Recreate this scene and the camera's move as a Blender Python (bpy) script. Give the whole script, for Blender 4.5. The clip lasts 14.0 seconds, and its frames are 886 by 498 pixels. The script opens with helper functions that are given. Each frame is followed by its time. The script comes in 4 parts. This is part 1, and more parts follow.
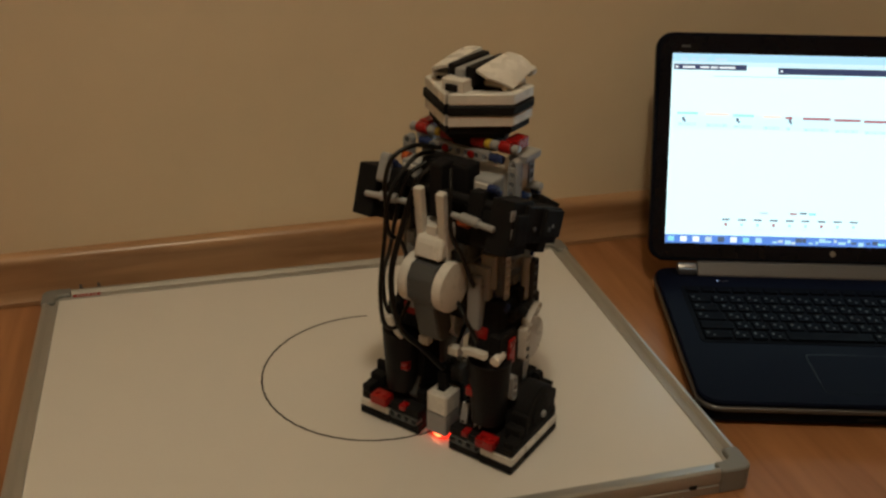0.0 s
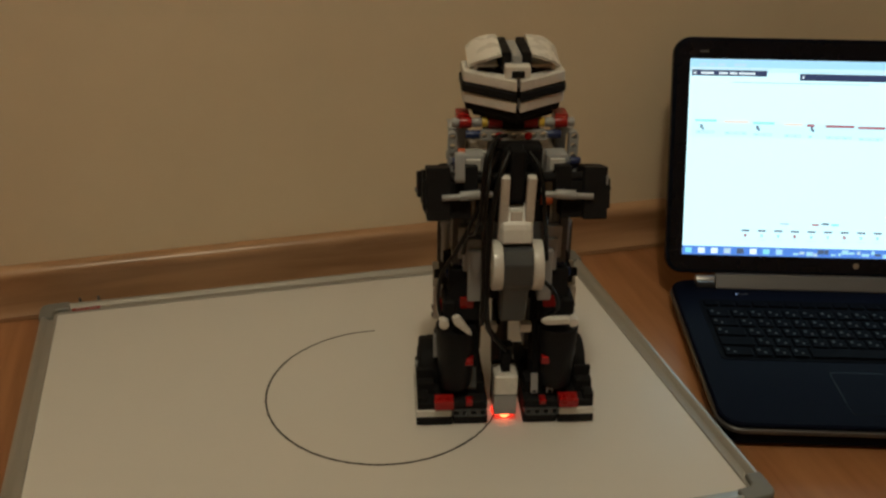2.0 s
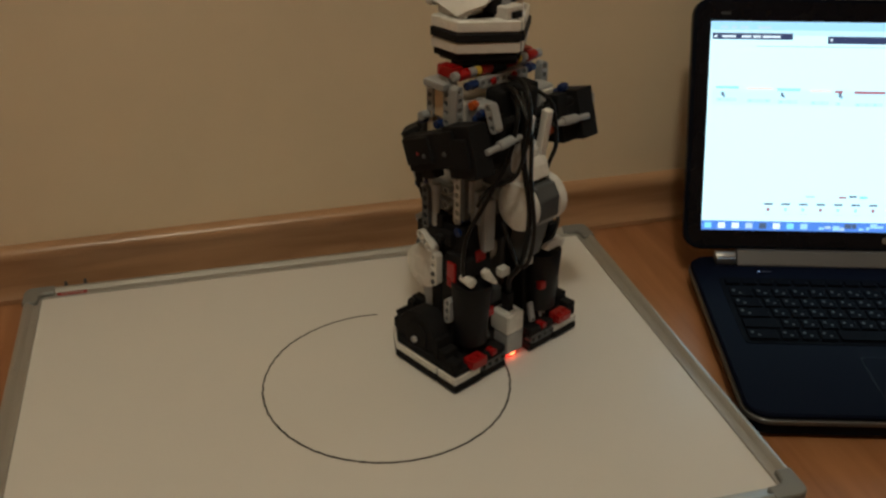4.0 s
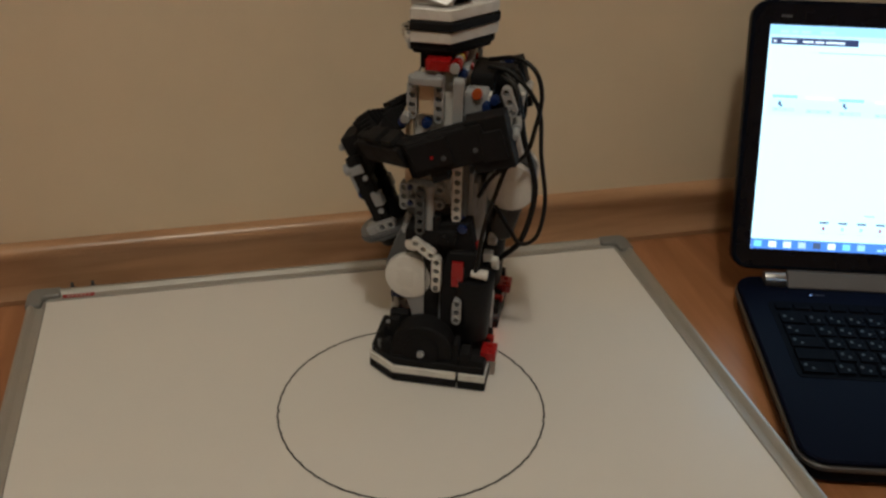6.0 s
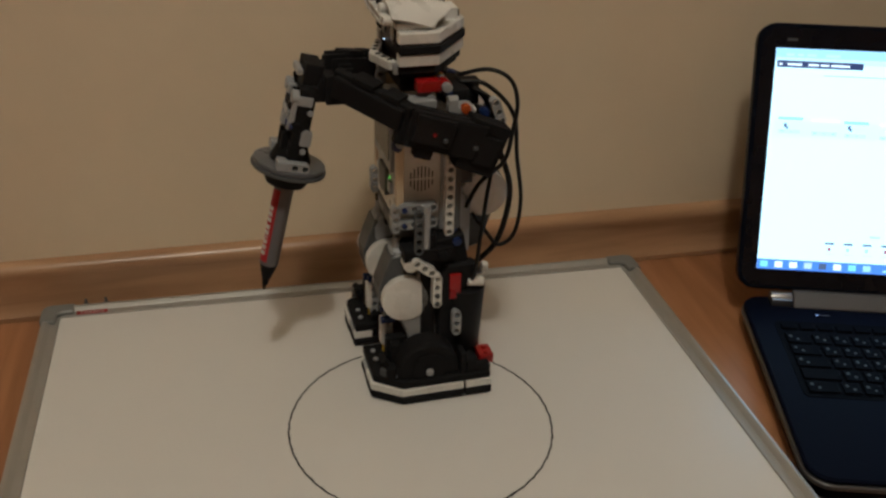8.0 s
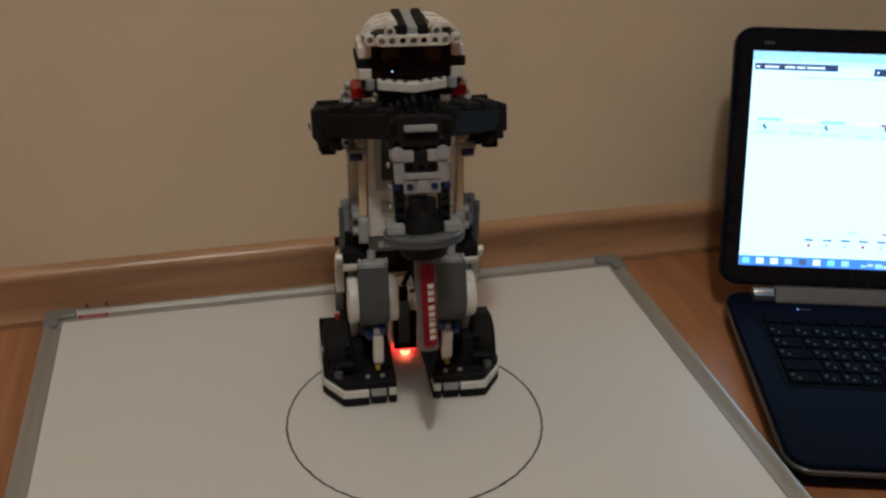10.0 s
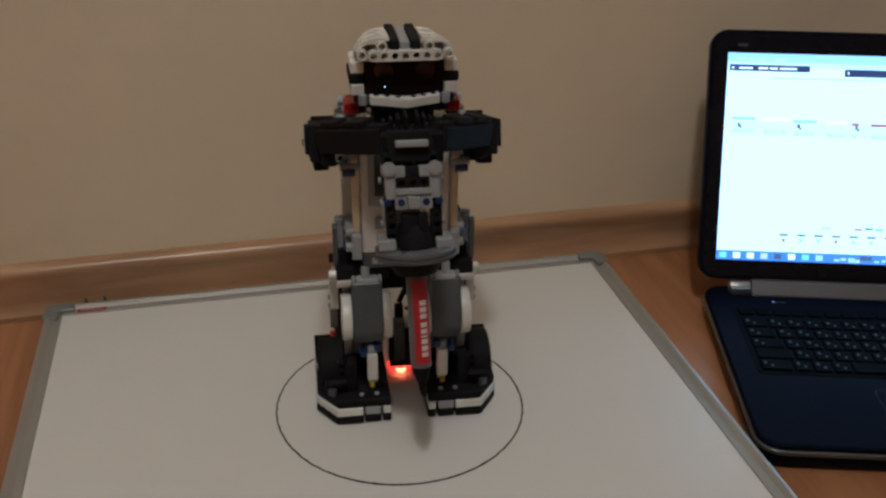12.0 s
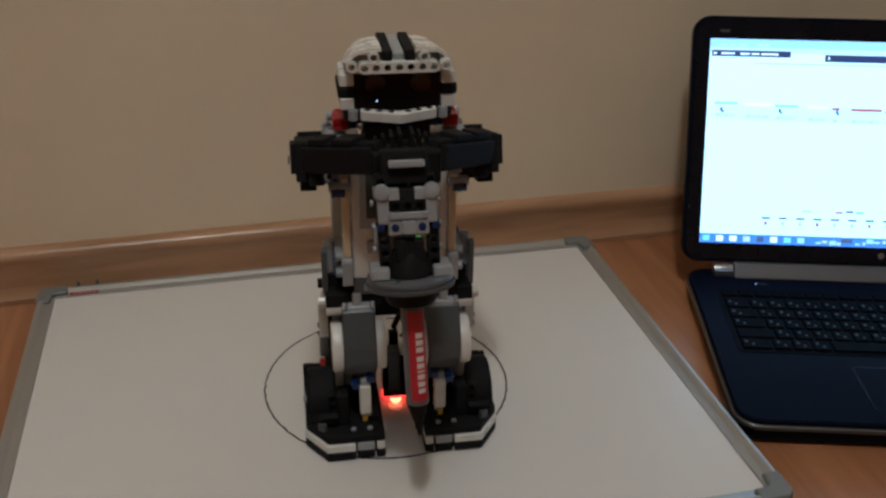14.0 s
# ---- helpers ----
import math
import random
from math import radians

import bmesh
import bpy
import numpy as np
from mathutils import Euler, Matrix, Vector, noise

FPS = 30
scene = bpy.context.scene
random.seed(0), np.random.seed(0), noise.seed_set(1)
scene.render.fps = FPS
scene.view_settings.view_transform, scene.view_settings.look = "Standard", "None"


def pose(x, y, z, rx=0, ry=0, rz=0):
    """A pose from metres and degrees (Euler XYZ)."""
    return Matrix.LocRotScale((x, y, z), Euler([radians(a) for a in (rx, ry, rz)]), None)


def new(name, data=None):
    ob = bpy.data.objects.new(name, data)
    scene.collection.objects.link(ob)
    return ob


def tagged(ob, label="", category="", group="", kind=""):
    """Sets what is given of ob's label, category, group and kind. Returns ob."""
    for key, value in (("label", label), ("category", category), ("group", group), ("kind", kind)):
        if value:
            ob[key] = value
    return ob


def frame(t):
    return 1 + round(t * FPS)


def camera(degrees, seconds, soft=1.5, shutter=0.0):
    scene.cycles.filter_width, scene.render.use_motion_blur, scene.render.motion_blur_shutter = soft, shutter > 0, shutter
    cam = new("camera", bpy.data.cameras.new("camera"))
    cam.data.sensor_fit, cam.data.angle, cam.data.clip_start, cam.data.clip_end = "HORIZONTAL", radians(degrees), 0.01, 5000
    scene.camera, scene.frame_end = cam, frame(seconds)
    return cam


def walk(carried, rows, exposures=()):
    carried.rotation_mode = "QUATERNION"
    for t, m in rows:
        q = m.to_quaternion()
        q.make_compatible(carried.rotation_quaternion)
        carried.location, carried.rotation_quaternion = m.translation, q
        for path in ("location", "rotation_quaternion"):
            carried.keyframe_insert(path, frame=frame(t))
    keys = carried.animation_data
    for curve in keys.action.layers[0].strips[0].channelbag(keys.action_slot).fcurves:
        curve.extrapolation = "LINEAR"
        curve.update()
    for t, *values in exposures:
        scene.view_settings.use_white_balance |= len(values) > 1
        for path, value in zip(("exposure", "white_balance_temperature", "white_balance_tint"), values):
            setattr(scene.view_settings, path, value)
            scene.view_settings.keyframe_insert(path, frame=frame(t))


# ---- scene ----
cam = camera(49.08, 14.0, soft=2.5, shutter=0.5)
PATH = [
    (0.0, pose(0.1663, -1.0086, 0.5308, 63.794, -0.835, -14.663)),
    (0.5, pose(0.1668, -1.0019, 0.5360, 63.480, -0.796, -14.808)),
    (1.0, pose(0.1702, -0.9939, 0.5280, 63.591, -0.876, -14.623)),
    (1.5, pose(0.1695, -0.9818, 0.5292, 63.768, -1.322, -14.412)),
    (2.0, pose(0.1726, -0.9714, 0.5296, 63.674, -0.657, -14.294)),
    (2.5, pose(0.1759, -0.9620, 0.5284, 63.263, -0.316, -14.649)),
    (3.0, pose(0.1817, -0.9503, 0.5240, 62.874, -0.146, -14.626)),
    (5.5, pose(0.1831, -0.8482, 0.5185, 59.333, -0.957, -13.592)),
    (6.0, pose(0.1855, -0.8374, 0.5172, 59.986, -1.376, -12.817)),
    (6.5, pose(0.1855, -0.8334, 0.5178, 60.406, -1.351, -12.498)),
    (7.0, pose(0.1822, -0.8322, 0.5201, 60.563, -1.479, -12.503)),
    (7.5, pose(0.1804, -0.8377, 0.5213, 60.850, -1.543, -12.344)),
    (10.0, pose(0.1749, -0.8742, 0.5285, 61.656, -0.964, -13.145)),
    (10.5, pose(0.1786, -0.8825, 0.5258, 62.019, -0.930, -13.130)),
    (11.0, pose(0.1801, -0.8925, 0.5249, 62.237, -0.771, -13.281)),
    (11.5, pose(0.1786, -0.9036, 0.5251, 62.231, -0.759, -13.192)),
    (12.0, pose(0.1828, -0.9190, 0.5239, 62.743, -0.711, -13.045)),
    (12.5, pose(0.1849, -0.9264, 0.5243, 62.783, -0.741, -13.055)),
    (13.0, pose(0.1877, -0.9328, 0.5223, 62.597, -0.720, -13.195)),
    (13.5, pose(0.1855, -0.9358, 0.5210, 62.437, -0.727, -13.416)),
    (14.0, pose(0.1900, -0.9436, 0.5146, 62.794, -0.626, -13.162)),
]
EXPOSURES = [
    (0.0, -0.05, 6300, 7), (0.4, -0.08, 6100, 2), (3.2, -0.10, 5850, 2), (5.3, 0.17, 5350, 7), (7.7, 0.22, 5200, 7), (9.8, 0.22, 4950, 9), (14.0, 0.18, 4700, 9),
]
walk(cam, PATH, EXPOSURES)

# ---- light: one warm ceiling bulb behind the viewer, dim night room ----
world = bpy.data.worlds.new("room_dark")
world.use_nodes = True
world.node_tree.nodes["Background"].inputs[0].default_value = (1.0, 0.80, 0.58, 1)
world.node_tree.nodes["Background"].inputs[1].default_value = 0.0
scene.world = world


def bulb(x, y, z, watts, colour, radius):
    lamp = bpy.data.lights.new("ceiling_bulb", "POINT")
    lamp.energy, lamp.color, lamp.shadow_soft_size = watts, colour, radius
    ob = new("ceiling_bulb", lamp)
    ob.location = (x, y, z)
    return ob


WARM = (1.0, 0.81, 0.55)
bulb(0.08, -1.22, 2.25, 41.0, WARM, 0.085)

# ---- materials ----


def surface(name, colour, rough=0.4, metal=0.0, vary=0.08, scale=60.0, bump=0.0, bump_scale=400.0, spec=0.5, stretch=(1, 1, 1), coat=0.0, random_tone=0.0, gloss_vary=0.2):
    """A plastic, metal or paint with a two-scale change of tone and a fine relief."""
    m = bpy.data.materials.new(name)
    m.use_nodes = True
    nt = m.node_tree
    b = nt.nodes["Principled BSDF"]
    b.inputs["Metallic"].default_value = metal
    b.inputs["Specular IOR Level"].default_value = spec
    b.inputs["Coat Weight"].default_value = coat
    tc = nt.nodes.new("ShaderNodeTexCoord")
    mp = nt.nodes.new("ShaderNodeMapping")
    mp.inputs["Scale"].default_value = stretch
    nt.links.new(tc.outputs["Object"], mp.inputs[0])
    n1 = nt.nodes.new("ShaderNodeTexNoise")
    n1.inputs["Scale"].default_value, n1.inputs["Detail"].default_value = scale, 5
    nt.links.new(mp.outputs[0], n1.inputs["Vector"])
    n2 = nt.nodes.new("ShaderNodeTexNoise")
    n2.inputs["Scale"].default_value = scale * 0.13
    nt.links.new(mp.outputs[0], n2.inputs["Vector"])
    add = nt.nodes.new("ShaderNodeMath")
    add.operation = "ADD"
    nt.links.new(n1.outputs["Fac"], add.inputs[0])
    nt.links.new(n2.outputs["Fac"], add.inputs[1])
    half = nt.nodes.new("ShaderNodeMapRange")
    half.inputs["From Min"].default_value, half.inputs["From Max"].default_value = 0.6, 1.4
    half.inputs["To Min"].default_value, half.inputs["To Max"].default_value = 1 - vary, 1 + vary
    nt.links.new(add.outputs[0], half.inputs[0])
    tone = half.outputs[0]
    if random_tone:
        info = nt.nodes.new("ShaderNodeObjectInfo")
        rr = nt.nodes.new("ShaderNodeMapRange")
        rr.inputs["To Min"].default_value, rr.inputs["To Max"].default_value = 1 - random_tone, 1 + random_tone
        nt.links.new(info.outputs["Random"], rr.inputs[0])
        mul = nt.nodes.new("ShaderNodeMath")
        mul.operation = "MULTIPLY"
        nt.links.new(tone, mul.inputs[0])
        nt.links.new(rr.outputs[0], mul.inputs[1])
        tone = mul.outputs[0]
    mix = nt.nodes.new("ShaderNodeVectorMath")
    mix.operation = "SCALE"
    mix.inputs[0].default_value = colour
    nt.links.new(tone, mix.inputs["Scale"])
    nt.links.new(mix.outputs[0], b.inputs["Base Color"])
    ro = nt.nodes.new("ShaderNodeMapRange")
    ro.inputs["From Min"].default_value, ro.inputs["From Max"].default_value = 0.3, 0.7
    ro.inputs["To Min"].default_value, ro.inputs["To Max"].default_value = rough * (1 - gloss_vary), min(1, rough * (1 + gloss_vary))
    nt.links.new(n1.outputs["Fac"], ro.inputs[0])
    nt.links.new(ro.outputs[0], b.inputs["Roughness"])
    if bump:
        n3 = nt.nodes.new("ShaderNodeTexNoise")
        n3.inputs["Scale"].default_value, n3.inputs["Detail"].default_value = bump_scale, 3
        nt.links.new(mp.outputs[0], n3.inputs["Vector"])
        bp = nt.nodes.new("ShaderNodeBump")
        bp.inputs["Strength"].default_value, bp.inputs["Distance"].default_value = bump, 0.001
        nt.links.new(n3.outputs["Fac"], bp.inputs["Height"])
        nt.links.new(bp.outputs[0], b.inputs["Normal"])
    return m


def wood(name, dark, light, grain_axis, rough=0.4, scale=6.0):
    """Laminate with long grain along one axis."""
    m = bpy.data.materials.new(name)
    m.use_nodes = True
    nt = m.node_tree
    b = nt.nodes["Principled BSDF"]
    tc = nt.nodes.new("ShaderNodeTexCoord")
    info = nt.nodes.new("ShaderNodeObjectInfo")
    off = nt.nodes.new("ShaderNodeVectorMath")
    off.operation = "MULTIPLY_ADD"
    off.inputs[1].default_value = (7, 5, 3)
    nt.links.new(info.outputs["Random"], off.inputs[0])
    nt.links.new(tc.outputs["Object"], off.inputs[2])
    mp = nt.nodes.new("ShaderNodeMapping")
    s = [9.0, 9.0, 9.0]
    s[grain_axis] = 0.8
    mp.inputs["Scale"].default_value = s
    nt.links.new(off.outputs[0], mp.inputs[0])
    n1 = nt.nodes.new("ShaderNodeTexNoise")
    n1.inputs["Scale"].default_value, n1.inputs["Detail"].default_value, n1.inputs["Distortion"].default_value = scale, 8, 0.6
    nt.links.new(mp.outputs[0], n1.inputs["Vector"])
    n2 = nt.nodes.new("ShaderNodeTexNoise")
    n2.inputs["Scale"].default_value, n2.inputs["Detail"].default_value = scale * 0.25, 3
    nt.links.new(mp.outputs[0], n2.inputs["Vector"])
    add = nt.nodes.new("ShaderNodeMath")
    add.operation = "MULTIPLY_ADD"
    add.inputs[1].default_value = 0.55
    nt.links.new(n2.outputs["Fac"], add.inputs[0])
    nt.links.new(n1.outputs["Fac"], add.inputs[2])
    ramp = nt.nodes.new("ShaderNodeValToRGB")
    ramp.color_ramp.elements[0].position, ramp.color_ramp.elements[0].color = 0.55, (*dark, 1)
    ramp.color_ramp.elements[1].position, ramp.color_ramp.elements[1].color = 1.0, (*light, 1)
    nt.links.new(add.outputs[0], ramp.inputs[0])
    nt.links.new(ramp.outputs[0], b.inputs["Base Color"])
    b.inputs["Roughness"].default_value = rough
    bp = nt.nodes.new("ShaderNodeBump")
    bp.inputs["Strength"].default_value, bp.inputs["Distance"].default_value = 0.08, 0.001
    nt.links.new(n1.outputs["Fac"], bp.inputs["Height"])
    nt.links.new(bp.outputs[0], b.inputs["Normal"])
    return m


def glow(name, colour, strength):
    m = bpy.data.materials.new(name)
    m.use_nodes = True
    b = m.node_tree.nodes["Principled BSDF"]
    b.inputs["Base Color"].default_value = (*[c * 0.2 for c in colour], 1)
    b.inputs["Emission Color"].default_value = (*colour, 1)
    b.inputs["Emission Strength"].default_value = strength
    b.inputs["Roughness"].default_value = 0.3
    return m


WALL = surface("wall_paint", (0.72, 0.60, 0.43), 0.75, vary=0.05, scale=9, bump=0.25, bump_scale=180, spec=0.25)
PLINTH = wood("plinth_wood", (0.28, 0.153, 0.076), (0.48, 0.287, 0.15), 0, 0.30)
FLOOR = wood("floor_laminate", (0.25, 0.105, 0.038), (0.385, 0.18, 0.076), 1, 0.42)
SEAM = surface("floor_underlay", (0.05, 0.025, 0.012), 0.9)
ENAMEL = surface("whiteboard_enamel", (0.66, 0.64, 0.61), 0.30, vary=0.006, scale=5, spec=0.4, gloss_vary=0.015)
ALU = surface("frame_aluminium", (0.40, 0.395, 0.375), 0.42, metal=0.6, vary=0.02, scale=8)
CORNER = surface("corner_grey_plastic", (0.18, 0.18, 0.172), 0.5, vary=0.08, bump=0.1)
BLACK = surface("black_plastic", (0.0140, 0.0135, 0.0142), 0.56, vary=0.2, spec=0.05)
WHITE = surface("white_plastic", (0.67, 0.655, 0.62), 0.28, vary=0.03)
GREY = surface("light_grey_plastic", (0.31, 0.32, 0.33), 0.32, vary=0.05)
DARK = surface("dark_grey_plastic", (0.075, 0.08, 0.085), 0.36, vary=0.08, spec=0.35)
RED = surface("red_plastic", (0.29, 0.006, 0.006), 0.30, vary=0.06)
BLUE = surface("blue_plastic", (0.007, 0.022, 0.10), 0.3, vary=0.06)
TAN = surface("tan_plastic", (0.62, 0.50, 0.34), 0.35, vary=0.05)
YELLOW = surface("yellow_plastic", (0.65, 0.46, 0.05), 0.3, vary=0.05)
ORANGE = surface("orange_plastic", (0.42, 0.08, 0.015), 0.3, vary=0.05)
RUBBER = surface("black_rubber", (0.008, 0.008, 0.008), 0.6, vary=0.15, bump=0.15)
CABLE = surface("cable_sheath", (0.006, 0.006, 0.006), 0.4, vary=0.1, spec=0.25)
LCD = surface("lcd_grey", (0.05, 0.06, 0.055), 0.15)
VISOR = surface("visor_dark", (0.010, 0.005, 0.005), 0.35, spec=0.08)
INK = surface("marker_ink", (0.014, 0.013, 0.016), 0.6, vary=0.3, scale=500)
RED_GLOW = glow("sensor_red_light", (1.0, 0.03, 0.012), 2.2)
LENS = glow("sensor_light_core", (1.0, 0.17, 0.05), 5.0)
LED = glow("white_led", (0.75, 0.9, 1.0), 1.2)
STATUS = glow("status_blue", (0.45, 0.60, 1.0), 0.7)
BUTTON_LIGHT = glow("button_green", (0.30, 0.75, 0.10), 0.35)
SHELL = surface("laptop_blue_black", (0.004, 0.006, 0.012), 0.26, vary=0.1, scale=12, spec=0.06)
# blue tint in the base colour stands in for the screen's reflection
PALM = surface("laptop_palm_rest", (0.0040, 0.0055, 0.0140), 0.38, vary=0.12, scale=12, spec=0.012)
KEYM = surface("laptop_key", (0.0032, 0.0038, 0.0068), 0.45, vary=0.1, spec=0.012)
STEEL = surface("brushed_steel", (0.42, 0.41, 0.40), 0.35, metal=0.9, vary=0.06, scale=80)
TRIM = surface("laptop_trim", (0.12, 0.12, 0.125), 0.35, metal=0.6)
SCREEN = glow("screen_white", (0.74, 0.97, 1.0), 1.25)

# ---- mesh helpers, in millimetres ----
MM = 0.001


def part(name, bm, material, parent=None, label="", smooth=False, at=None):
    """Links a bmesh as one mesh object under a thing or a part."""
    me = bpy.data.meshes.new(name)
    bmesh.ops.recalc_face_normals(bm, faces=bm.faces)
    if smooth:
        for f in bm.faces:
            f.smooth = True
    bm.to_mesh(me)
    bm.free()
    me.materials.append(material)
    if smooth:
        me.set_sharp_from_angle(angle=radians(38))
    ob = new(name, me)
    if parent:
        ob.parent = parent
    if at:
        ob.matrix_basis = at
    if label:
        ob["label"] = label
    return ob


def thing(name, label, category, group="", kind="", at=None):
    ob = new(name)
    ob.empty_display_size = 0.05
    tagged(ob, label, category, group, kind)
    if at:
        ob.matrix_basis = at
    return ob


def box(bm, c, s, turn=None, bevel=0.6):
    """A bevelled block: centre and size in millimetres."""
    made = bmesh.ops.create_cube(bm, size=1.0)["verts"]
    m = Matrix.Diagonal((s[0] * MM, s[1] * MM, s[2] * MM, 1))
    rot = turn.to_4x4() if turn is not None else Matrix()
    bmesh.ops.transform(bm, matrix=Matrix.Translation(Vector(c) * MM) @ rot @ m, verts=made)
    if bevel:
        edges = list({e for v in made for e in v.link_edges})
        bmesh.ops.bevel(bm, geom=edges, offset=min(bevel, min(s) * 0.3) * MM, segments=2, affect="EDGES", profile=0.6)
    return bm


def span(bm, lo, hi, bevel=0.6):
    return box(bm, [(a + b) / 2 for a, b in zip(lo, hi)], [abs(b - a) for a, b in zip(lo, hi)], None, bevel)


def cyl(bm, a, b, r, r2=None, seg=24, bevel=0.0):
    """A round bar from a to b, in millimetres."""
    a, b = Vector(a) * MM, Vector(b) * MM
    made = bmesh.ops.create_cone(bm, cap_ends=True, segments=seg, radius1=r * MM, radius2=(r if r2 is None else r2) * MM, depth=(b - a).length)["verts"]
    q = (b - a).to_track_quat("Z", "Y").to_matrix().to_4x4()
    bmesh.ops.transform(bm, matrix=Matrix.Translation((a + b) / 2) @ q, verts=made)
    if bevel:
        edges = [e for e in {e for v in made for e in v.link_edges} if len(e.link_faces) == 2 and e.calc_face_angle(0) > 0.8]
        bmesh.ops.bevel(bm, geom=edges, offset=bevel * MM, segments=2, affect="EDGES", profile=0.6)
    return bm


def prism(bm, outline, lo, hi, axis="z", bevel=0.6):
    """An outline pushed along an axis. z: outline in x, y; x: in y, z; y: in x, z."""
    def put(p, h):
        return Vector({"z": (p[0], p[1], h), "x": (h, p[0], p[1]), "y": (p[0], h, p[1])}[axis]) * MM
    low = [bm.verts.new(put(p, lo)) for p in outline]
    top = [bm.verts.new(put(p, hi)) for p in outline]
    n = len(outline)
    faces = [bm.faces.new(low[::-1]), bm.faces.new(top)]
    for i in range(n):
        faces.append(bm.faces.new((low[i], low[(i + 1) % n], top[(i + 1) % n], top[i])))
    bmesh.ops.recalc_face_normals(bm, faces=faces)
    if bevel:
        edges = list({e for f in faces for e in f.edges})
        bmesh.ops.bevel(bm, geom=edges, offset=bevel * MM, segments=1, affect="EDGES", profile=0.6)
    return bm


def beam(bm, start, along, side, n, thick=7.6, width=7.6, hole=2.5):
    """A studless building beam with n open round holes, pitch 8: the first hole's centre, the way along it, and the way of the holes."""
    u = Vector(along).normalized()
    w = Vector(side).normalized()
    v = w.cross(u)
    o = Vector(start)
    seg = 16
    h = width / 2
    for k in range(n):
        ring = []
        for i in range(seg):
            a = 2 * math.pi * i / seg
            c, s = math.cos(a), math.sin(a)
            big = max(abs(c), abs(s))
            x, y = 4.0 * c / big, h * s / big
            if (k == 0 and c < 0) or (k == n - 1 and c > 0):
                x, y = 4.0 * c, h * s
            ring.append(((x, y), (hole * c, hole * s)))
        verts = []
        for (ox, oy), (ix, iy) in ring:
            mid = o + u * (8 * k)
            verts.append([bm.verts.new((mid + u * px + v * py + w * pz) * MM) for px, py, pz in ((ox, oy, thick / 2), (ix, iy, thick / 2), (ix, iy, -thick / 2), (ox, oy, -thick / 2))])
        for i in range(seg):
            p, q = verts[i], verts[(i + 1) % seg]
            xs = (ring[i][0][0], ring[(i + 1) % seg][0][0])
            joined = (k < n - 1 and min(xs) > 3.999) or (k > 0 and max(xs) < -3.999)
            for j in range(3 if joined else 4):
                bm.faces.new((p[j], p[(j + 1) % 4], q[(j + 1) % 4], q[j]))
    bmesh.ops.remove_doubles(bm, verts=bm.verts, dist=0.00001)
    return bm


def tube(bm, points, r, seg=10, steps=10):
    """A cable through points, in millimetres, smoothly bent."""
    pts = [Vector(p) for p in points]
    pts = [2 * pts[0] - pts[1]] + pts + [2 * pts[-1] - pts[-2]]
    line = []
    for i in range(1, len(pts) - 2):
        for k in range(steps):
            t = k / steps
            a, b, c, d = pts[i - 1], pts[i], pts[i + 1], pts[i + 2]
            line.append(0.5 * (2 * b + (c - a) * t + (2 * a - 5 * b + 4 * c - d) * t * t + (3 * b - a - 3 * c + d) * t ** 3))
    line.append(pts[-2])
    rings = []
    side = Vector((1, 0.3, 0.1))
    for i, p in enumerate(line):
        way = (line[min(i + 1, len(line) - 1)] - line[max(i - 1, 0)]).normalized()
        side = (side - way * side.dot(way)).normalized()
        other = way.cross(side)
        rings.append([bm.verts.new((p + (side * math.cos(a) + other * math.sin(a)) * r) * MM) for a in [2 * math.pi * j / seg for j in range(seg)]])
    for a, b in zip(rings, rings[1:]):
        for j in range(seg):
            bm.faces.new((a[j], a[(j + 1) % seg], b[(j + 1) % seg], b[j]))
    bm.faces.new(rings[0][::-1])
    bm.faces.new(rings[-1])
    return bm


def new_bm():
    return bmesh.new()


# ---- the room: floor at -18 mm, the board's writing face at 0 ----
FLOOR_Z = -18.0
WALL_TURN = pose(0, 0.032, 0, 0, 0, 0.9)


def setting():
    bm = new_bm()
    span(bm, (-3400, -5200, FLOOR_Z - 60), (3600, 200, FLOOR_Z - 3), 0)
    tagged(part("floor", bm, SEAM), "reddish-brown laminate floor of long planks", "floor", kind="structure")
    # the wall behind the board
    bm = new_bm()
    span(bm, (-3400, 19, FLOOR_Z - 40), (3600, 140, 2450), 0)
    tagged(part("wall_north", bm, WALL, at=WALL_TURN), "cream-beige painted wall", "wall", kind="structure")
    for name, lo, hi in (("wall_west", (-3400, -5200, -60), (-3300, 200, 2450)), ("wall_east", (3500, -5200, -60), (3600, 200, 2450)), ("wall_south", (-3400, -5300, -60), (3600, -5200, 2450))):
        bm = new_bm()
        span(bm, lo, hi, 0)
        tagged(part(name, bm, WALL), "cream-beige painted wall", "wall", kind="structure")
    bm = new_bm()
    span(bm, (-3400, -5300, 2450), (3600, 200, 2550), 0)
    tagged(part("ceiling", bm, surface("ceiling_white", (0.78, 0.77, 0.74), 0.8)), "plain white ceiling", "ceiling", kind="structure")
    # wooden skirting with a rounded top, a hollow face and a foot lip
    outline = [(19, FLOOR_Z + 0.5), (-1, FLOOR_Z + 0.5), (-1, FLOOR_Z + 6), (1.5, FLOOR_Z + 9), (5, -2), (6.5, 8), (7, 18), (6.2, 26), (5.5, 31), (7, 35.5), (10, 38.5), (14, 40.5), (19, 41.5)]
    bm = new_bm()
    prism(bm, outline, -3300, 3500, "x", 0)
    tagged(part("baseboard", bm, PLINTH, at=WALL_TURN, smooth=True), "brown wood-look skirting board with rounded top", "skirting board", kind="structure")


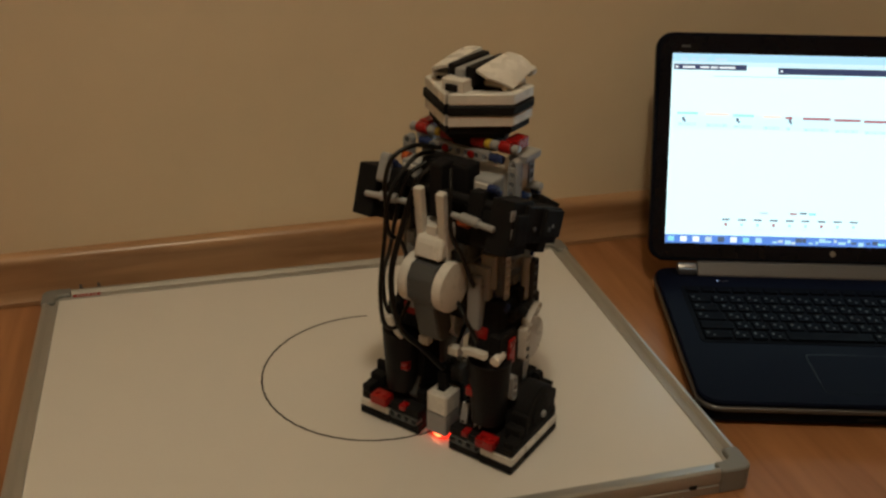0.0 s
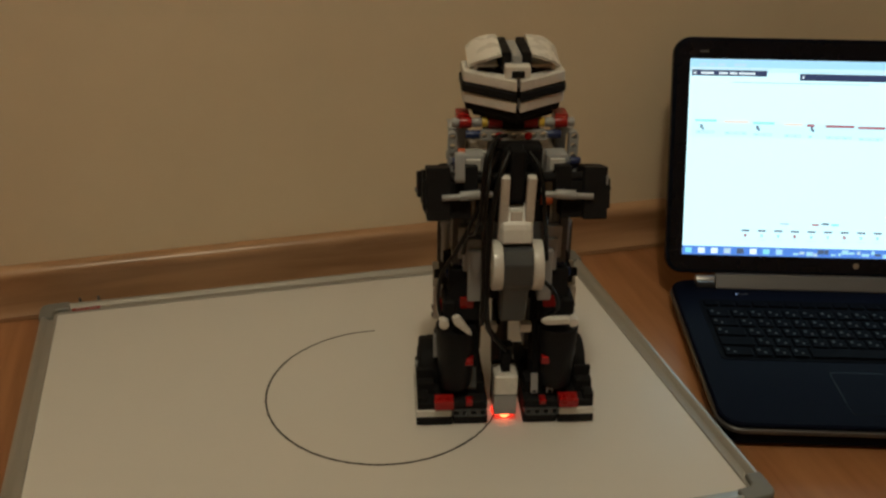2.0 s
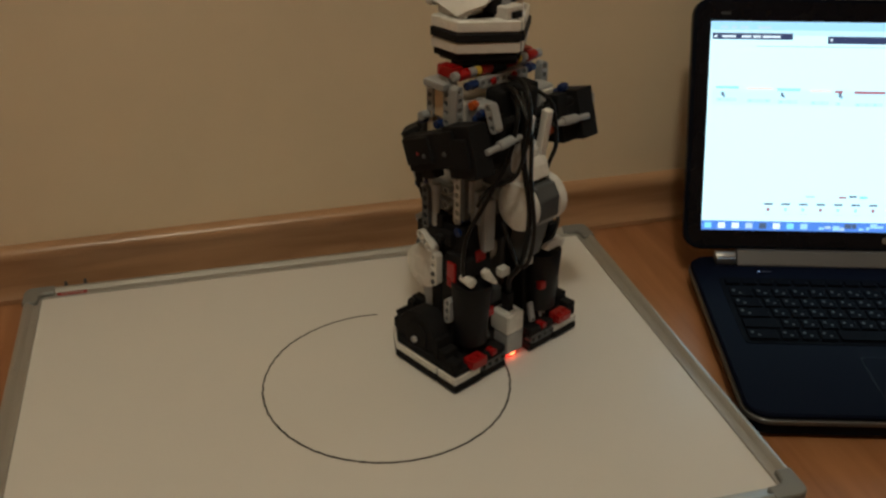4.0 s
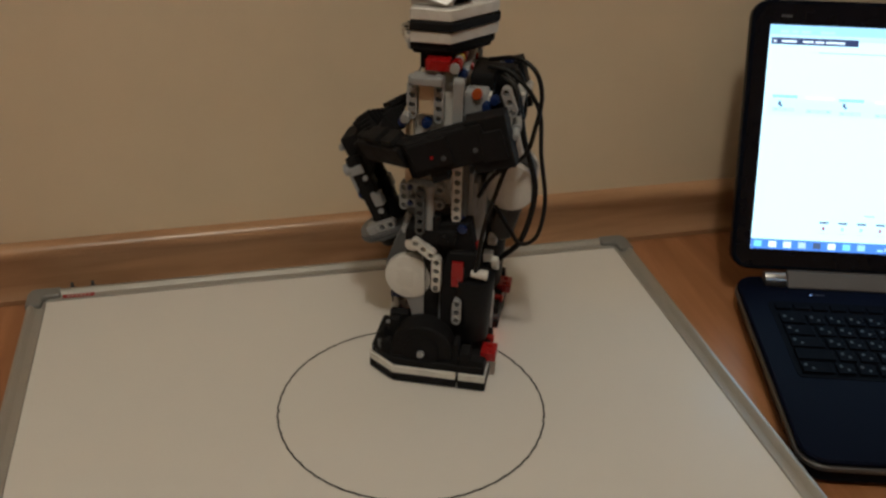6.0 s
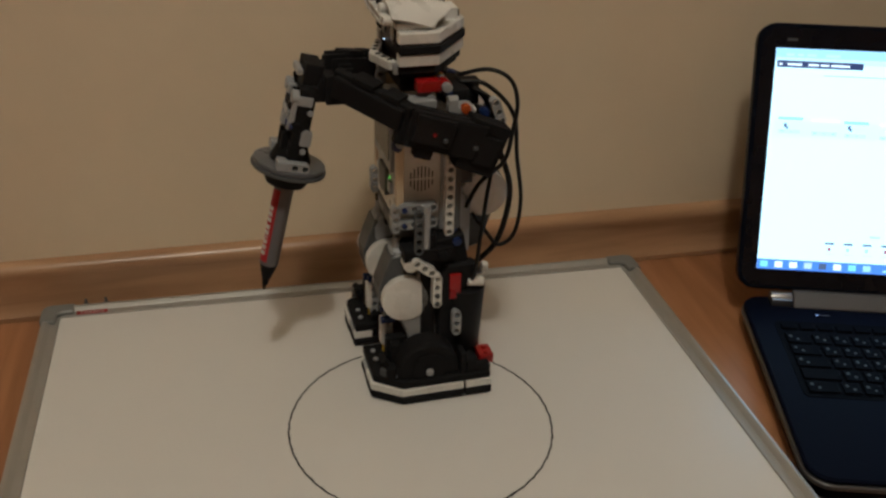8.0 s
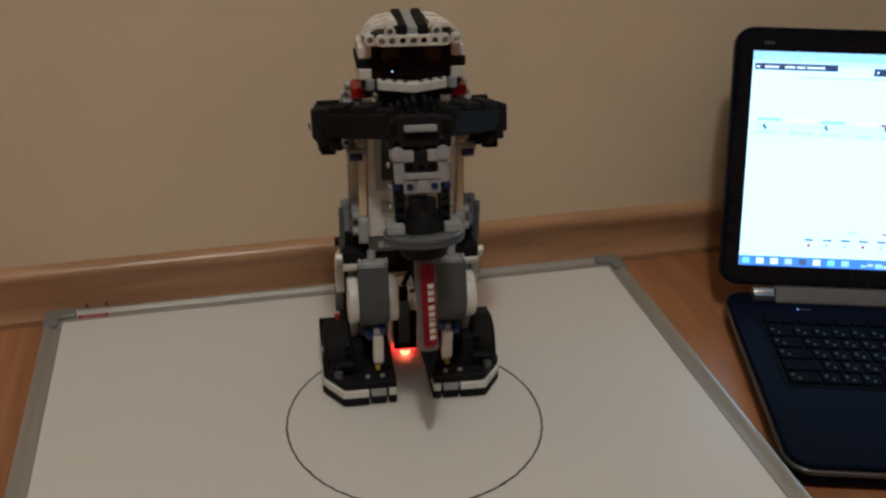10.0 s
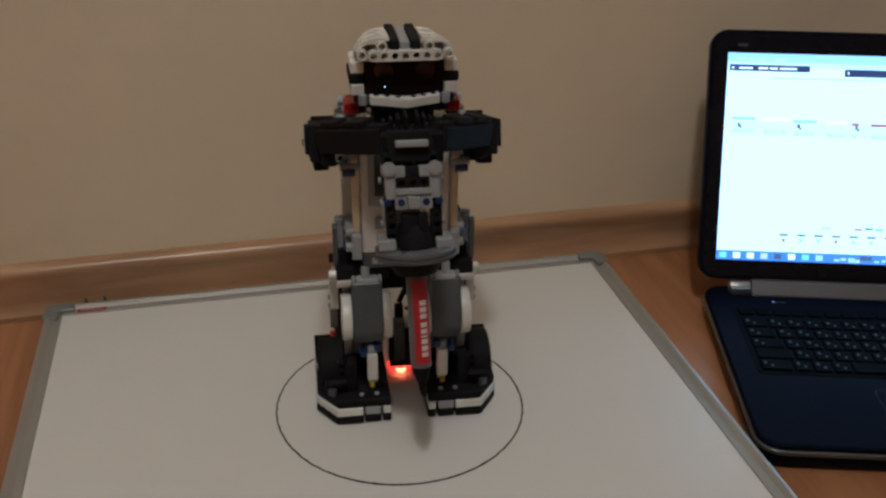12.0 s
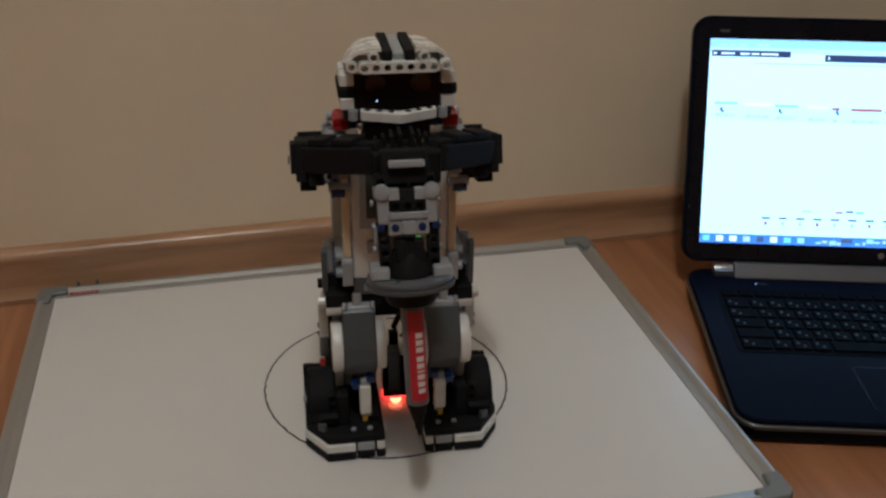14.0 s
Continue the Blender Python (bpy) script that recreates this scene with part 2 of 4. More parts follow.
def floor_planks(floor):
    """Planks run away from the viewer, staggered, with a thin open joint."""
    wide, long = 192.0, 1285.0
    bm = new_bm()
    span(bm, (-wide / 2 + 0.2, -long / 2 + 0.2, -8), (wide / 2 - 0.2, long / 2 - 0.2, 0), 0.5)
    first = part("plank", bm, FLOOR, floor)
    mesh = first.data
    count = 0
    for i in range(-21, 18):
        for k in range(6):
            x, y = 484 + i * wide, -5200 - long + 470 * ((i * 2) % 3) + k * long
            if y - long / 2 > 60 or x < -3280 or x > 3450:
                continue
            ob = first if count == 0 else new("plank", mesh)
            ob.parent = floor
            ob.matrix_basis = Matrix.Translation((x * MM, y * MM, FLOOR_Z * MM))
            count += 1


def whiteboard():
    board = thing("whiteboard", "white enamel whiteboard in aluminium frame lying on the floor", "whiteboard", at=pose(0, 0.003, 0))
    w, h = 578.5, 428.0
    bm = new_bm()
    span(bm, (-3, -h - 3, -12), (w + 3, 3, 0), 0)
    part("panel", bm, ENAMEL, board, "glossy white writing surface")

    # frame section: rounded bar with a lip over the panel and a groove on the outside
    sec = [(-0.5, 0.2), (0.2, 1.2), (6.4, 1.7), (7.4, 2.1), (10.4, 5.0), (12.4, 5.5), (15, 4.4), (16, 1.6), (16, -5), (14.4, -5.6), (14.4, -9), (16, -9.6), (16, -17.2), (0, -17.2), (-0.5, -12)]
    for side in range(4):
        bm = new_bm()
        if side == 0:
            prism(bm, [(p[0], p[1]) for p in sec], 0, w, "x", 0)
        elif side == 1:
            prism(bm, [(-h - p[0], p[1]) for p in sec], 0, w, "x", 0)
        elif side == 2:
            prism(bm, [(-p[0], p[1]) for p in sec], -h, 0, "y", 0)
        else:
            prism(bm, [(w + p[0], p[1]) for p in sec], -h, 0, "y", 0)
        part("frame_rail", bm, ALU, board, smooth=True)
    for cx, cy, sx, sy in ((0, 0, -1, 1), (w, 0, 1, 1), (0, -h, -1, -1), (w, -h, 1, -1)):
        # rounded plastic corner cap with a notch for the panel
        pts = [(3 * sx, -13 * sy), (17 * sx, -13 * sy)]
        for k in range(7):
            a = k / 6 * math.pi / 2
            pts.append(((8 + 9 * math.cos(a)) * sx, (8 + 9 * math.sin(a)) * sy))
        pts += [(-13 * sx, 17 * sy), (-13 * sx, 3 * sy), (-1 * sx, 2 * sy), (2 * sx, -1 * sy)]
        bm = new_bm()
        prism(bm, [(cx + x, cy + y) for x, y in pts], -17.6, 5.7, "z", 1.2)
        part("corner_cap", bm, CORNER, board, "grey plastic corner cap")
    # red maker's sticker on the far rail, plain bars for its letters
    bm = new_bm()
    span(bm, (15, 1.2, 1.5), (44, 6.6, 2.05), 0)
    label = part("sticker", bm, RED, board, "small red sticker with tiny unreadable letters")
    bm = new_bm()
    for k in range(6):
        span(bm, (19 + k * 3.8, 2.8, 2.06), (21.4 + k * 3.8, 4.4, 2.16), 0)
    part("lettering_bar", bm, WHITE, label)
    bm = new_bm()
    span(bm, (538, -h - 16.3, -9.4), (544, -h - 14.2, -5.2), 0)
    part("rail_slot", bm, BLACK, board)
    # two hanging hooks that stick out behind the far rail
    for x in (23, 42):
        bm = new_bm()
        span(bm, (x - 3.6, 15, -3), (x + 3.6, 19, 3), 0.8)
        cyl(bm, (x, 17.5, 3), (x, 17.5, 8.5), 1.8, 1.3, 12, 0.4)
        part("hanging_hook", bm, DARK, board)


CX, CY, RADIUS = 312.6, -216.6, 109.8


def arc_mesh(first, last, z0, z1, seed):
    """A marker stroke along the circle about the origin, with the small steps of a walking pen."""
    rnd = random.Random(seed)
    bm = new_bm()
    n = int((last - first) * 1.6)
    rows, drift = [], 0.0
    for i in range(n + 1):
        a = radians(first + (last - first) * i / n)
        step = math.sin(math.degrees(a) * 0.9) * 0.25
        drift = drift * 0.8 + rnd.uniform(-0.12, 0.12)
        wide = 0.70 + rnd.uniform(-0.12, 0.14) + (0.35 if i % 11 == 0 else 0)
        r = RADIUS + step + drift
        rows.append([bm.verts.new(Vector((rr * math.cos(a), rr * math.sin(a), z)) * MM) for rr, z in ((r - wide, z0), (r - wide, z1), (r + wide, z1), (r + wide, z0))])
    for p, q in zip(rows, rows[1:]):
        for j in range(4):
            bm.faces.new((p[j], p[(j + 1) % 4], q[(j + 1) % 4], q[j]))
    return bm


def ink():
    """The stroke drawn so far, and the stroke that the walking pen pulls out from over it."""
    root = thing("drawn_circle", "thin black marker circle drawn on the whiteboard", "drawing", at=pose(CX * MM, CY * MM, 0))
    part("drawn_stroke", arc_mesh(83.5, 304, 0.05, 0.30, 4), INK, root)
    return part("fresh_stroke", arc_mesh(100, 304, 0.05, 0.33, 4), INK, root)


# ---- the robot: x to its right, y ahead, z up, in millimetres ----


def pins(parent, spots, material, along, r=2.3, length=9.0, name="pin"):
    for p in spots:
        bm = new_bm()
        d = Vector(along) * length / 2
        cyl(bm, Vector(p) - d, Vector(p) + d, r, None, 14, 0.4)
        cyl(bm, Vector(p) - d * 0.12, Vector(p) + d * 0.12, r + 0.7, None, 14, 0.2)
        part(name, bm, material, parent, smooth=True)


def disc(bm, c, axis, r, thick, bevel=1.2, seg=40):
    d = Vector(axis).normalized() * thick / 2
    return cyl(bm, Vector(c) - d, Vector(c) + d, r, None, seg, bevel)


def foot(robot, s):
    def X(pts):
        return [(s * x, y) for x, y in pts]
    bm = new_bm()
    prism(bm, X([(16, -51), (46.5, -51), (46.5, 28), (16, 28)]), 0.3, 8.2, "z", 0.9)
    prism(bm, X([(47.5, -52), (80, -52), (80, -28), (47.5, -28)]), 0.3, 8.2, "z", 0.9)
    prism(bm, X([(40.4, -27), (80, -27), (80, 28), (63, 52), (40.4, 52)]), 0.3, 8.2, "z", 0.9)
    prism(bm, X([(24.8, 20), (39.2, 20), (39.2, 51.5), (24.8, 51.5)]), 0.3, 8.2, "z", 1.3)
    prism(bm, X([(16.2, 20), (23.4, 20), (23.4, 51.5), (16.2, 51.5)]), 0.3, 8.2, "z", 1.3)
    base = part("foot", bm, BLACK, robot, "black foot plate with a white stripe and red blocks")
    bm = new_bm()
    prism(bm, X([(48.5, -51.6), (80, -51.6), (80, -28.5), (48.5, -28.5)]), 8.3, 15.6, "z", 0.7)
    part("white_beam", bm, WHITE, base)
    bm = new_bm()
    prism(bm, X([(40.4, -26.5), (80, -26.5), (80, 28), (63, 52), (40.4, 52)]), 8.3, 15.6, "z", 0.7)
    part("white_beam", bm, WHITE, base)
    bm = new_bm()
    span(bm, (s * 25, 30, 8.3), (s * 39, 51.4, 15.6), 1.2)
    part("grey_beam", bm, GREY, base)
    bm = new_bm()
    span(bm, (s * 16.4, 34, 8.3), (s * 23.2, 51.2, 15.6), 1.2)
    part("white_beam", bm, WHITE, base)
    # rear inner beam with holes
    bm = new_bm()
    beam(bm, (s * 20.5, -47.6, 12), (s, 0, 0), (0, 1, 0), 4)
    part("dark_beam", bm, DARK, base)
    bm = new_bm()
    span(bm, (s * 17, -43, 8.3), (s * 47.6, 30, 15.6), 0)
    part("inner_plate", bm, BLACK, base)
    # upper deck
    bm = new_bm()
    prism(bm, X([(16.4, -50.5), (79, -50.5), (79, 27), (62, 50), (16.4, 50)]), 15.8, 23.6, "z", 0.9)
    part("deck", bm, BLACK, base)
    for x, y in ((28, 43), (41, 43), (30, -30), (58, -18), (70, 30)):
        bm = new_bm()
        cyl(bm, (s * x, y, 23.4), (s * x, y, 25.2), 2.2, None, 14, 0.4)
        part("pin", bm, GREY, base, smooth=True)
    # big wheel under a round guard
    bm = new_bm()
    pts = []
    for k in range(17):
        a = math.pi * k / 16
        pts.append((4 + 27 * math.cos(a), 29 + 27 * math.sin(a)))
    prism(bm, pts + [(-23, 23.7), (31, 23.7)], s * 54, s * 76, "x", 1.5)
    part("wheel", bm, BLACK, base, "black rubber wheel with a grey hub", smooth=True)
    bm = new_bm()
    disc(bm, (s * 76, 4, 32), (1, 0, 0), 15, 3.0, 0.8, 28)
    part("wheel_rim", bm, BLACK, base, smooth=True)
    bm = new_bm()
    cyl(bm, (s * 72, 4, 30), (s * 80, 4, 30), 3.2, None, 16, 0.6)
    part("axle", bm, GREY, base, smooth=True)
    # black heel and toe pieces round the wheel
    for lo, hi in (((64, -28, 23.8), (79, -23.5, 44)), ((62, 31.5, 23.8), (72, 40, 34)), ((44, 20, 23.8), (53, 36, 52)), ((70, -50, 23.8), (79, -30, 30))):
        bm = new_bm()
        span(bm, (s * lo[0], lo[1], lo[2]), (s * hi[0], hi[1], hi[2]), 1.0)
        part("black_block", bm, BLACK, base)
    bm = new_bm()
    box(bm, (s * 60, 38, 32), (14, 5, 15), Euler((radians(-28), 0, 0)).to_matrix(), 1.0)
    part("toe_guard", bm, BLACK, base)
    bm = new_bm()
    beam(bm, (s * 57, 30, 32), (0, 0, 1), (0, 1, 0), 3)
    part("toe_beam", bm, BLACK, base)
    bm = new_bm()
    box(bm, (s * 66, 41, 27.5), (7, 4, 7), Euler((0, 0, radians(-35 * s))).to_matrix(), 0.8)
    part("toe_clip", bm, DARK, base)
    # red blocks on the heel
    for lo, hi in (((47, -58, 20.5), (64, -45, 29)), ((30, -53, 20.5), (36, -44, 25.5))):
        bm = new_bm()
        span(bm, (s * lo[0], lo[1], lo[2]), (s * hi[0], hi[1], hi[2]), 1.0)
        part("red_block", bm, RED, base)
    for x in (58, 66):
        bm = new_bm()
        cyl(bm, (s * (x - 6), -52, 28.8), (s * (x - 6), -52, 30.6), 2.4, None, 14, 0.3)
        part("stud", bm, RED, base, smooth=True)
    # black heel clutter
    for lo, hi in (((18, -38, 23.8), (34, -20, 36)), ((38, -36, 23.8), (56, -22, 44)), ((64, -38, 23.8), (79, -29, 36)), ((20, 10, 23.8), (34, 34, 30))):
        bm = new_bm()
        span(bm, (s * lo[0], lo[1], lo[2]), (s * hi[0], hi[1], hi[2]), 1.2)
        part("black_block", bm, BLACK, base)
    if s > 0:
        for x in (26, 40):
            bm = new_bm()
            box(bm, (x, -41, 36 if x < 30 else 34), (6.5, 3, 19 if x < 30 else 15), Euler((radians(-14), 0, 0)).to_matrix(), 0.8)
            part("shiny_plate", bm, surface("shiny_grey", (0.30, 0.31, 0.33), 0.16), base)
            bm = new_bm()
            cyl(bm, (x, -44.5, 28), (x, -42, 28.6), 2.0, None, 14, 0.3)
            part("pin", bm, BLACK, base, smooth=True)
    else:
        bm = new_bm()
        beam(bm, (s * 30, -36, 32), (0, 0.4, 0.92), (1, 0, 0), 3)
        part("dark_beam", bm, DARK, base)
    bm = new_bm()
    cyl(bm, (s * 31, 33, 25), (s * 31, 33, 31), 2.4, None, 14, 0.4)
    part("pin", bm, YELLOW, base, smooth=True)
    return base


def leg(robot, s):
    # frame of the leg: black side panel and inner posts
    bm = new_bm()
    prism(bm, [(-30, 38), (-14, 34), (-8, 40), (-8, 104), (-14, 120), (-40, 120), (-40, 100), (-30, 96)], s * 46, s * 57, "x", 1.4)
    root = part("leg", bm, BLACK, robot, "black and red building-block leg with a large motor")
    bm = new_bm()
    prism(bm, [(-6, 34), (6, 34), (8, 150), (-6, 150)], s * 46, s * 55, "x", 1.0)
    part("shin_post", bm, BLACK, root)
    bm = new_bm()
    prism(bm, [(-38, 100), (2, 100), (6, 140), (-30, 146)], s * 24, s * 52, "x", 1.2)
    part("thigh_block", bm, BLACK, root)
    bm = new_bm()
    prism(bm, [(-34, 24), (-6, 24), (-6, 104), (-30, 100)], s * 24, s * 45, "x", 1.2)
    part("calf_block", bm, BLACK, root)
    # large motor: two white side discs, dark grey middle, grey neck downwards
    for x0, x1 in ((12.5, 20.5), (46.2, 55)):
        bm = new_bm()
        disc(bm, (s * (x0 + x1) / 2, 19.5, 90), (1, 0, 0), 20.5, x1 - x0, 1.8, 44)
        part("motor_disc", bm, WHITE, root, smooth=True)
    bm = new_bm()
    prism(bm, [(4, 70), (20, 67), (34, 72), (40.2, 84), (40.6, 98), (36, 112), (30, 127), (14, 130), (4, 112)], s * 20.7, s * 46, "x", 1.0)
    part("motor_drum", bm, DARK, root)
    bm = new_bm()
    prism(bm, [(8, 104), (34, 104), (33, 118), (28, 130), (12, 132)], s * 24, s * 42, "x", 0.8)
    part("motor_neck", bm, GREY, root)
    for x in (20.4, 42.4):
        bm = new_bm()
        prism(bm, [(6, 108), (30, 108), (31, 122), (25, 131), (10, 131)], s * x, s * (x + 3.2), "x", 1.0)
        part("motor_ear", bm, GREY, root)
    bm = new_bm()
    prism(bm, [(-6, 50), (18, 50), (22, 82), (17, 112), (2, 124), (-8, 116)], s * 20, s * 46, "x", 1.4)
    part("motor_body", bm, DARK, root)
    bm = new_bm()
    prism(bm, [(-8, 30), (14, 30), (18, 56), (26, 76), (6, 116), (-6, 116)], s * 46.3, s * 53, "x", 1.2)
    part("motor_cover", bm, GREY, root)
    # upright grey beams and blue pins at the shin
    bm = new_bm()
    beam(bm, (s * 30, 30, 30), (0, 0, 1), (1, 0, 0), 5)
    part("shin_beam", bm, GREY, root)
    bm = new_bm()
    span(bm, (s * 26, 32, 34), (s * 35, 37, 60), 1)
    part("shin_cover", bm, WHITE, root)
    pins(root, [(s * 38, 32, 62), (s * 26, 30, 66)], BLUE, (0, 1, 0), 3.2, 12)
    # bent white beam beside the motor
    bm = new_bm()
    beam(bm, (s * 60, -5, 88), (0, 0, 1), (1, 0, 0), 4)
    beam(bm, (s * 60, -0.3, 118.4), (0, 0.80, 0.60), (1, 0, 0), 3)
    part("bent_beam", bm, WHITE, root)
    pins(root, [(s * 61, -5, 88), (s * 61, -5, 96)], DARK, (1, 0, 0), 2.2, 8)
    # hip shell: white round cap in front
    bm = new_bm()
    cyl(bm, (s * 42, 16, 124), (s * 58, 16, 124), 6.5, None, 20, 1)
    part("hip_cap", bm, WHITE, root, smooth=True)
    # outside grey link, red blocks, white tooth
    bm = new_bm()
    beam(bm, (s * 60, -23, 58), (0, 0, 1), (1, 0, 0), 3)
    part("link_beam", bm, GREY, root)
    for lo, hi in (((50, -27, 88), (59, -17, 112)), ((30, -36, 100), (42, -28, 122)), ((36, -46, 66), (42, -38, 73)), ((30, -48, 60), (38, -42, 68)), ((47, -38, 104), (55, -28, 118))):
        bm = new_bm()
        span(bm, (s * lo[0], lo[1], lo[2]), (s * hi[0], hi[1], hi[2]), 1)
        part("red_block", bm, RED, root)
    bm = new_bm()
    if s > 0:
        prism(bm, [(26, 106), (32, 109.5), (51, 110), (51, 103), (32, 102.5)], -53, -47, "y", 1.2)
    else:
        prism(bm, [(-50, 112), (-44, 114), (-34, 99), (-32, 94), (-37, 96), (-48, 105)], -54, -48, "y", 1.2)
    part("white_tooth", bm, WHITE, root)
    bm = new_bm()
    span(bm, (s * 10, -46, 92), (s * 20, -38, 100), 1.2)
    part("white_connector", bm, WHITE, root)
    # boot shaft in dark grey
    bm = new_bm()
    cyl(bm, (s * 45, -34, 34), (s * 45, -34, 94), 14.5, 18.0, 32, 1.2)
    part("calf_cover", bm, surface("boot_dark_grey", (0.009, 0.009, 0.010), 0.42, spec=0.16), root, smooth=True)
    bm = new_bm()
    cyl(bm, (s * 56, -47, 101), (s * 56, -33, 102), 4.6, 3.6, 18, 1.2)
    part("white_pin", bm, WHITE, root, smooth=True)
    return root


def motor(robot, name, c, x0, x1):
    """A large motor lying across: white side discs and a grey drum."""
    y, z = c
    bm = new_bm()
    prism(bm, [(y + dy, z + dz) for dy, dz in ((-19.5, -9), (-19.8, 9), (-13, 19), (10, 19), (16, 0), (10, -17), (-12, -18))], x0 + 9, x1 - 9, "x", 1.0)
    root = part(name, bm, DARK, robot, "large grey and white motor")
    for a, b in ((x0, x0 + 9), (x1 - 9, x1)):
        bm = new_bm()
        disc(bm, ((a + b) / 2, y, z), (1, 0, 0), 21, b - a, 1.8, 44)
        part("motor_disc", bm, WHITE, root, smooth=True)
    return root


def torso(robot):
    # programmable control unit, standing
    bm = new_bm()
    span(bm, (-36, -20, 152), (36, 24, 249), 2.5)
    unit = part("control_unit", bm, WHITE, robot, "white control unit with a small grey screen")
    bm = new_bm()
    span(bm, (-35.6, -20, 138), (35.6, 24.6, 151.8), 2)
    band = part("lower_band", bm, DARK, unit, "dark grey band with plain light marks")
    for x in (10, 16.5, 23):
        bm = new_bm()
        span(bm, (x, 24.5, 142.0), (x + 5.0, 25.0, 148.0), 0.2)
        part("mark_bar", bm, GREY, band)
    bm = new_bm()
    span(bm, (-30, 24, 196), (30, 27.5, 246), 1.6)
    bez = part("screen_bezel", bm, GREY, unit)
    bm = new_bm()
    span(bm, (-25, 27.5, 205), (25, 28.2, 241), 0.3)
    part("screen", bm, LCD, bez)
    bm = new_bm()
    span(bm, (-12, 24, 168), (12, 28, 192), 2)
    part("button_pad", bm, DARK, unit)
    for x, z in ((-20, 180), (20, 180), (0, 180)):
        bm = new_bm()
        span(bm, (x - 5, 24, z - 5), (x + 5, 27, z + 5), 1.4)
        part("button", bm, GREY if x else DARK, unit)
    # lit corners beside the middle button
    for x in (-13.5, 13.5):
        bm = new_bm()
        span(bm, (x - 2.2, 23.5, 174), (x + 2.2, 25.2, 186), 0.4)
        part("button_light", bm, BUTTON_LIGHT, unit, "dim green light beside the button")
    # speaker slots and side holes
    for s in (-1, 1):
        bm = new_bm()
        for k in range(7):
            half = 11 * math.sqrt(max(0.1, 1 - ((k - 3) / 3.6) ** 2))
            y = 3 + (k - 3) * 3.0
            span(bm, (s * 35.9, y - 0.6, 192 - half), (s * 36.35, y + 0.6, 192 - 1), 0)
            span(bm, (s * 35.9, y - 0.6, 192 + 1), (s * 36.35, y + 0.6, 192 + half), 0)
        part("speaker_slot", bm, DARK, unit)
        bm = new_bm()
        beam(bm, (s * 45, -18, 147), (0, 0, 1), (1, 0, 0), 9)
        part("side_beam", bm, WHITE, unit)
        bm = new_bm()
        span(bm, (s * 36.2, -20, 146), (s * 41, -12, 214), 1)
        part("side_spacer", bm, GREY, unit)
        # sand coloured pillars in front of the unit and grey back posts
        bm = new_bm()
        span(bm, (s * 37, 19, 172), (s * 43, 25.5, 236), 1)
        part("pillar", bm, TAN, unit)
        bm = new_bm()
        span(bm, (s * 40, 3, 232), (s * 44.2, 15, 256), 1)
        part("tan_panel", bm, TAN, unit)
        bm = new_bm()
        beam(bm, (s * 42, -1, 230), (0, 0, 1), (1, 0, 0), 5)
        part("side_beam", bm, GREY, unit)
        bm = new_bm()
        span(bm, (s * 39, -5, 257), (s * 45.6, 23, 263), 1)
        part("side_plate", bm, GREY, unit)
        bm = new_bm()
        beam(bm, (s * 40.4, 26, 152), (0, 0, 1), (1, 0, 0), 3)
        part("front_beam", bm, GREY, unit)
        bm = new_bm()
        beam(bm, (s * 41, 20, 232), (0, 0, 1), (1, 0, 0), 4)
        part("front_beam", bm, GREY, unit)
        if s < 0:
            bm = new_bm()
            cyl(bm, (s * 40, -30, 252), (s * 46, -30, 252), 4.0, None, 18, 0.8)
            part("orange_bush", bm, ORANGE, unit, smooth=True)
            bm = new_bm()
            beam(bm, (s * 46, -58, 242), (0, 0.35, 0.94), (1, 0, 0), 3)
            part("rear_link", bm, GREY, unit)
        pins(unit, [(s * 47, -44, 250), (s * 46, -38, 244)], BLUE, (1, 0, 0), 3.2, 8)
        for y, z, x1, r in ((24, 230, 52, 3.8), (4, 150, 46, 4.0)):
            bm = new_bm()
            cyl(bm, (s * 36, y, z), (s * x1, y, z), r, None, 18, 0.8)
            part("connector", bm, GREY, unit, smooth=True)
        pins(unit, [(s * 45, 26, 226), (s * 44, 8, 226)], BLUE, (1, 0, 0), 3.6, 10)
        bm = new_bm()
        beam(bm, (s * 49.5, -17, 222), (0, 0, 1), (0, 1, 0), 6)
        part("back_post", bm, GREY, unit)
        bm = new_bm()
        span(bm, (s * 41.5, -27, 150), (s * 49, -22, 216), 1.2)
        part("back_rail", bm, DARK, unit)
        bm = new_bm()
        span(bm, (s * 30, -30, 156), (s * 44, -21, 186), 1.2)
        span(bm, (s * 24, -34, 146), (s * 40, -22, 176), 1.2)
        part("back_block", bm, GREY, unit)
        bm = new_bm()
        span(bm, (s * 25, -38, 232), (s * 43, -20, 253), 3)
        part("shoulder_motor", bm, GREY, unit, "light grey shoulder motor", )
        bm = new_bm()
        span(bm, (s * 28, -40, 240), (s * 40, -37.6, 250), 1.5)
        part("motor_cover", bm, WHITE, unit)
        for z in (171, 157):
            bm = new_bm()
            beam(bm, (s * 45, 20, z), (0, -1, 0), (1, 0, 0), 4)
            part("side_link", bm, GREY, unit)
        pins(unit, [(s * 46, 20, 171), (s * 46, 20, 157)], BLUE, (1, 0, 0), 2.3, 9)
        bm = new_bm()
        cyl(bm, (s * 53, 3, 128), (s * 53, 3, 172), 3.6, None, 18, 0.8)
        cyl(bm, (s * 53, 3, 171), (s * 53, 3, 177), 4.4, None, 18, 1.2)
        part("hip_rod", bm, GREY, unit, smooth=True)
        bm = new_bm()
        beam(bm, (s * 57.5, 10, 138), (0, 0, 1), (1, 0, 0), 5, 4)
        part("hip_link", bm, DARK, unit)
        bm = new_bm()
        span(bm, (s * 14, -20, 126), (s * 58, 22, 137.6), 1.5)
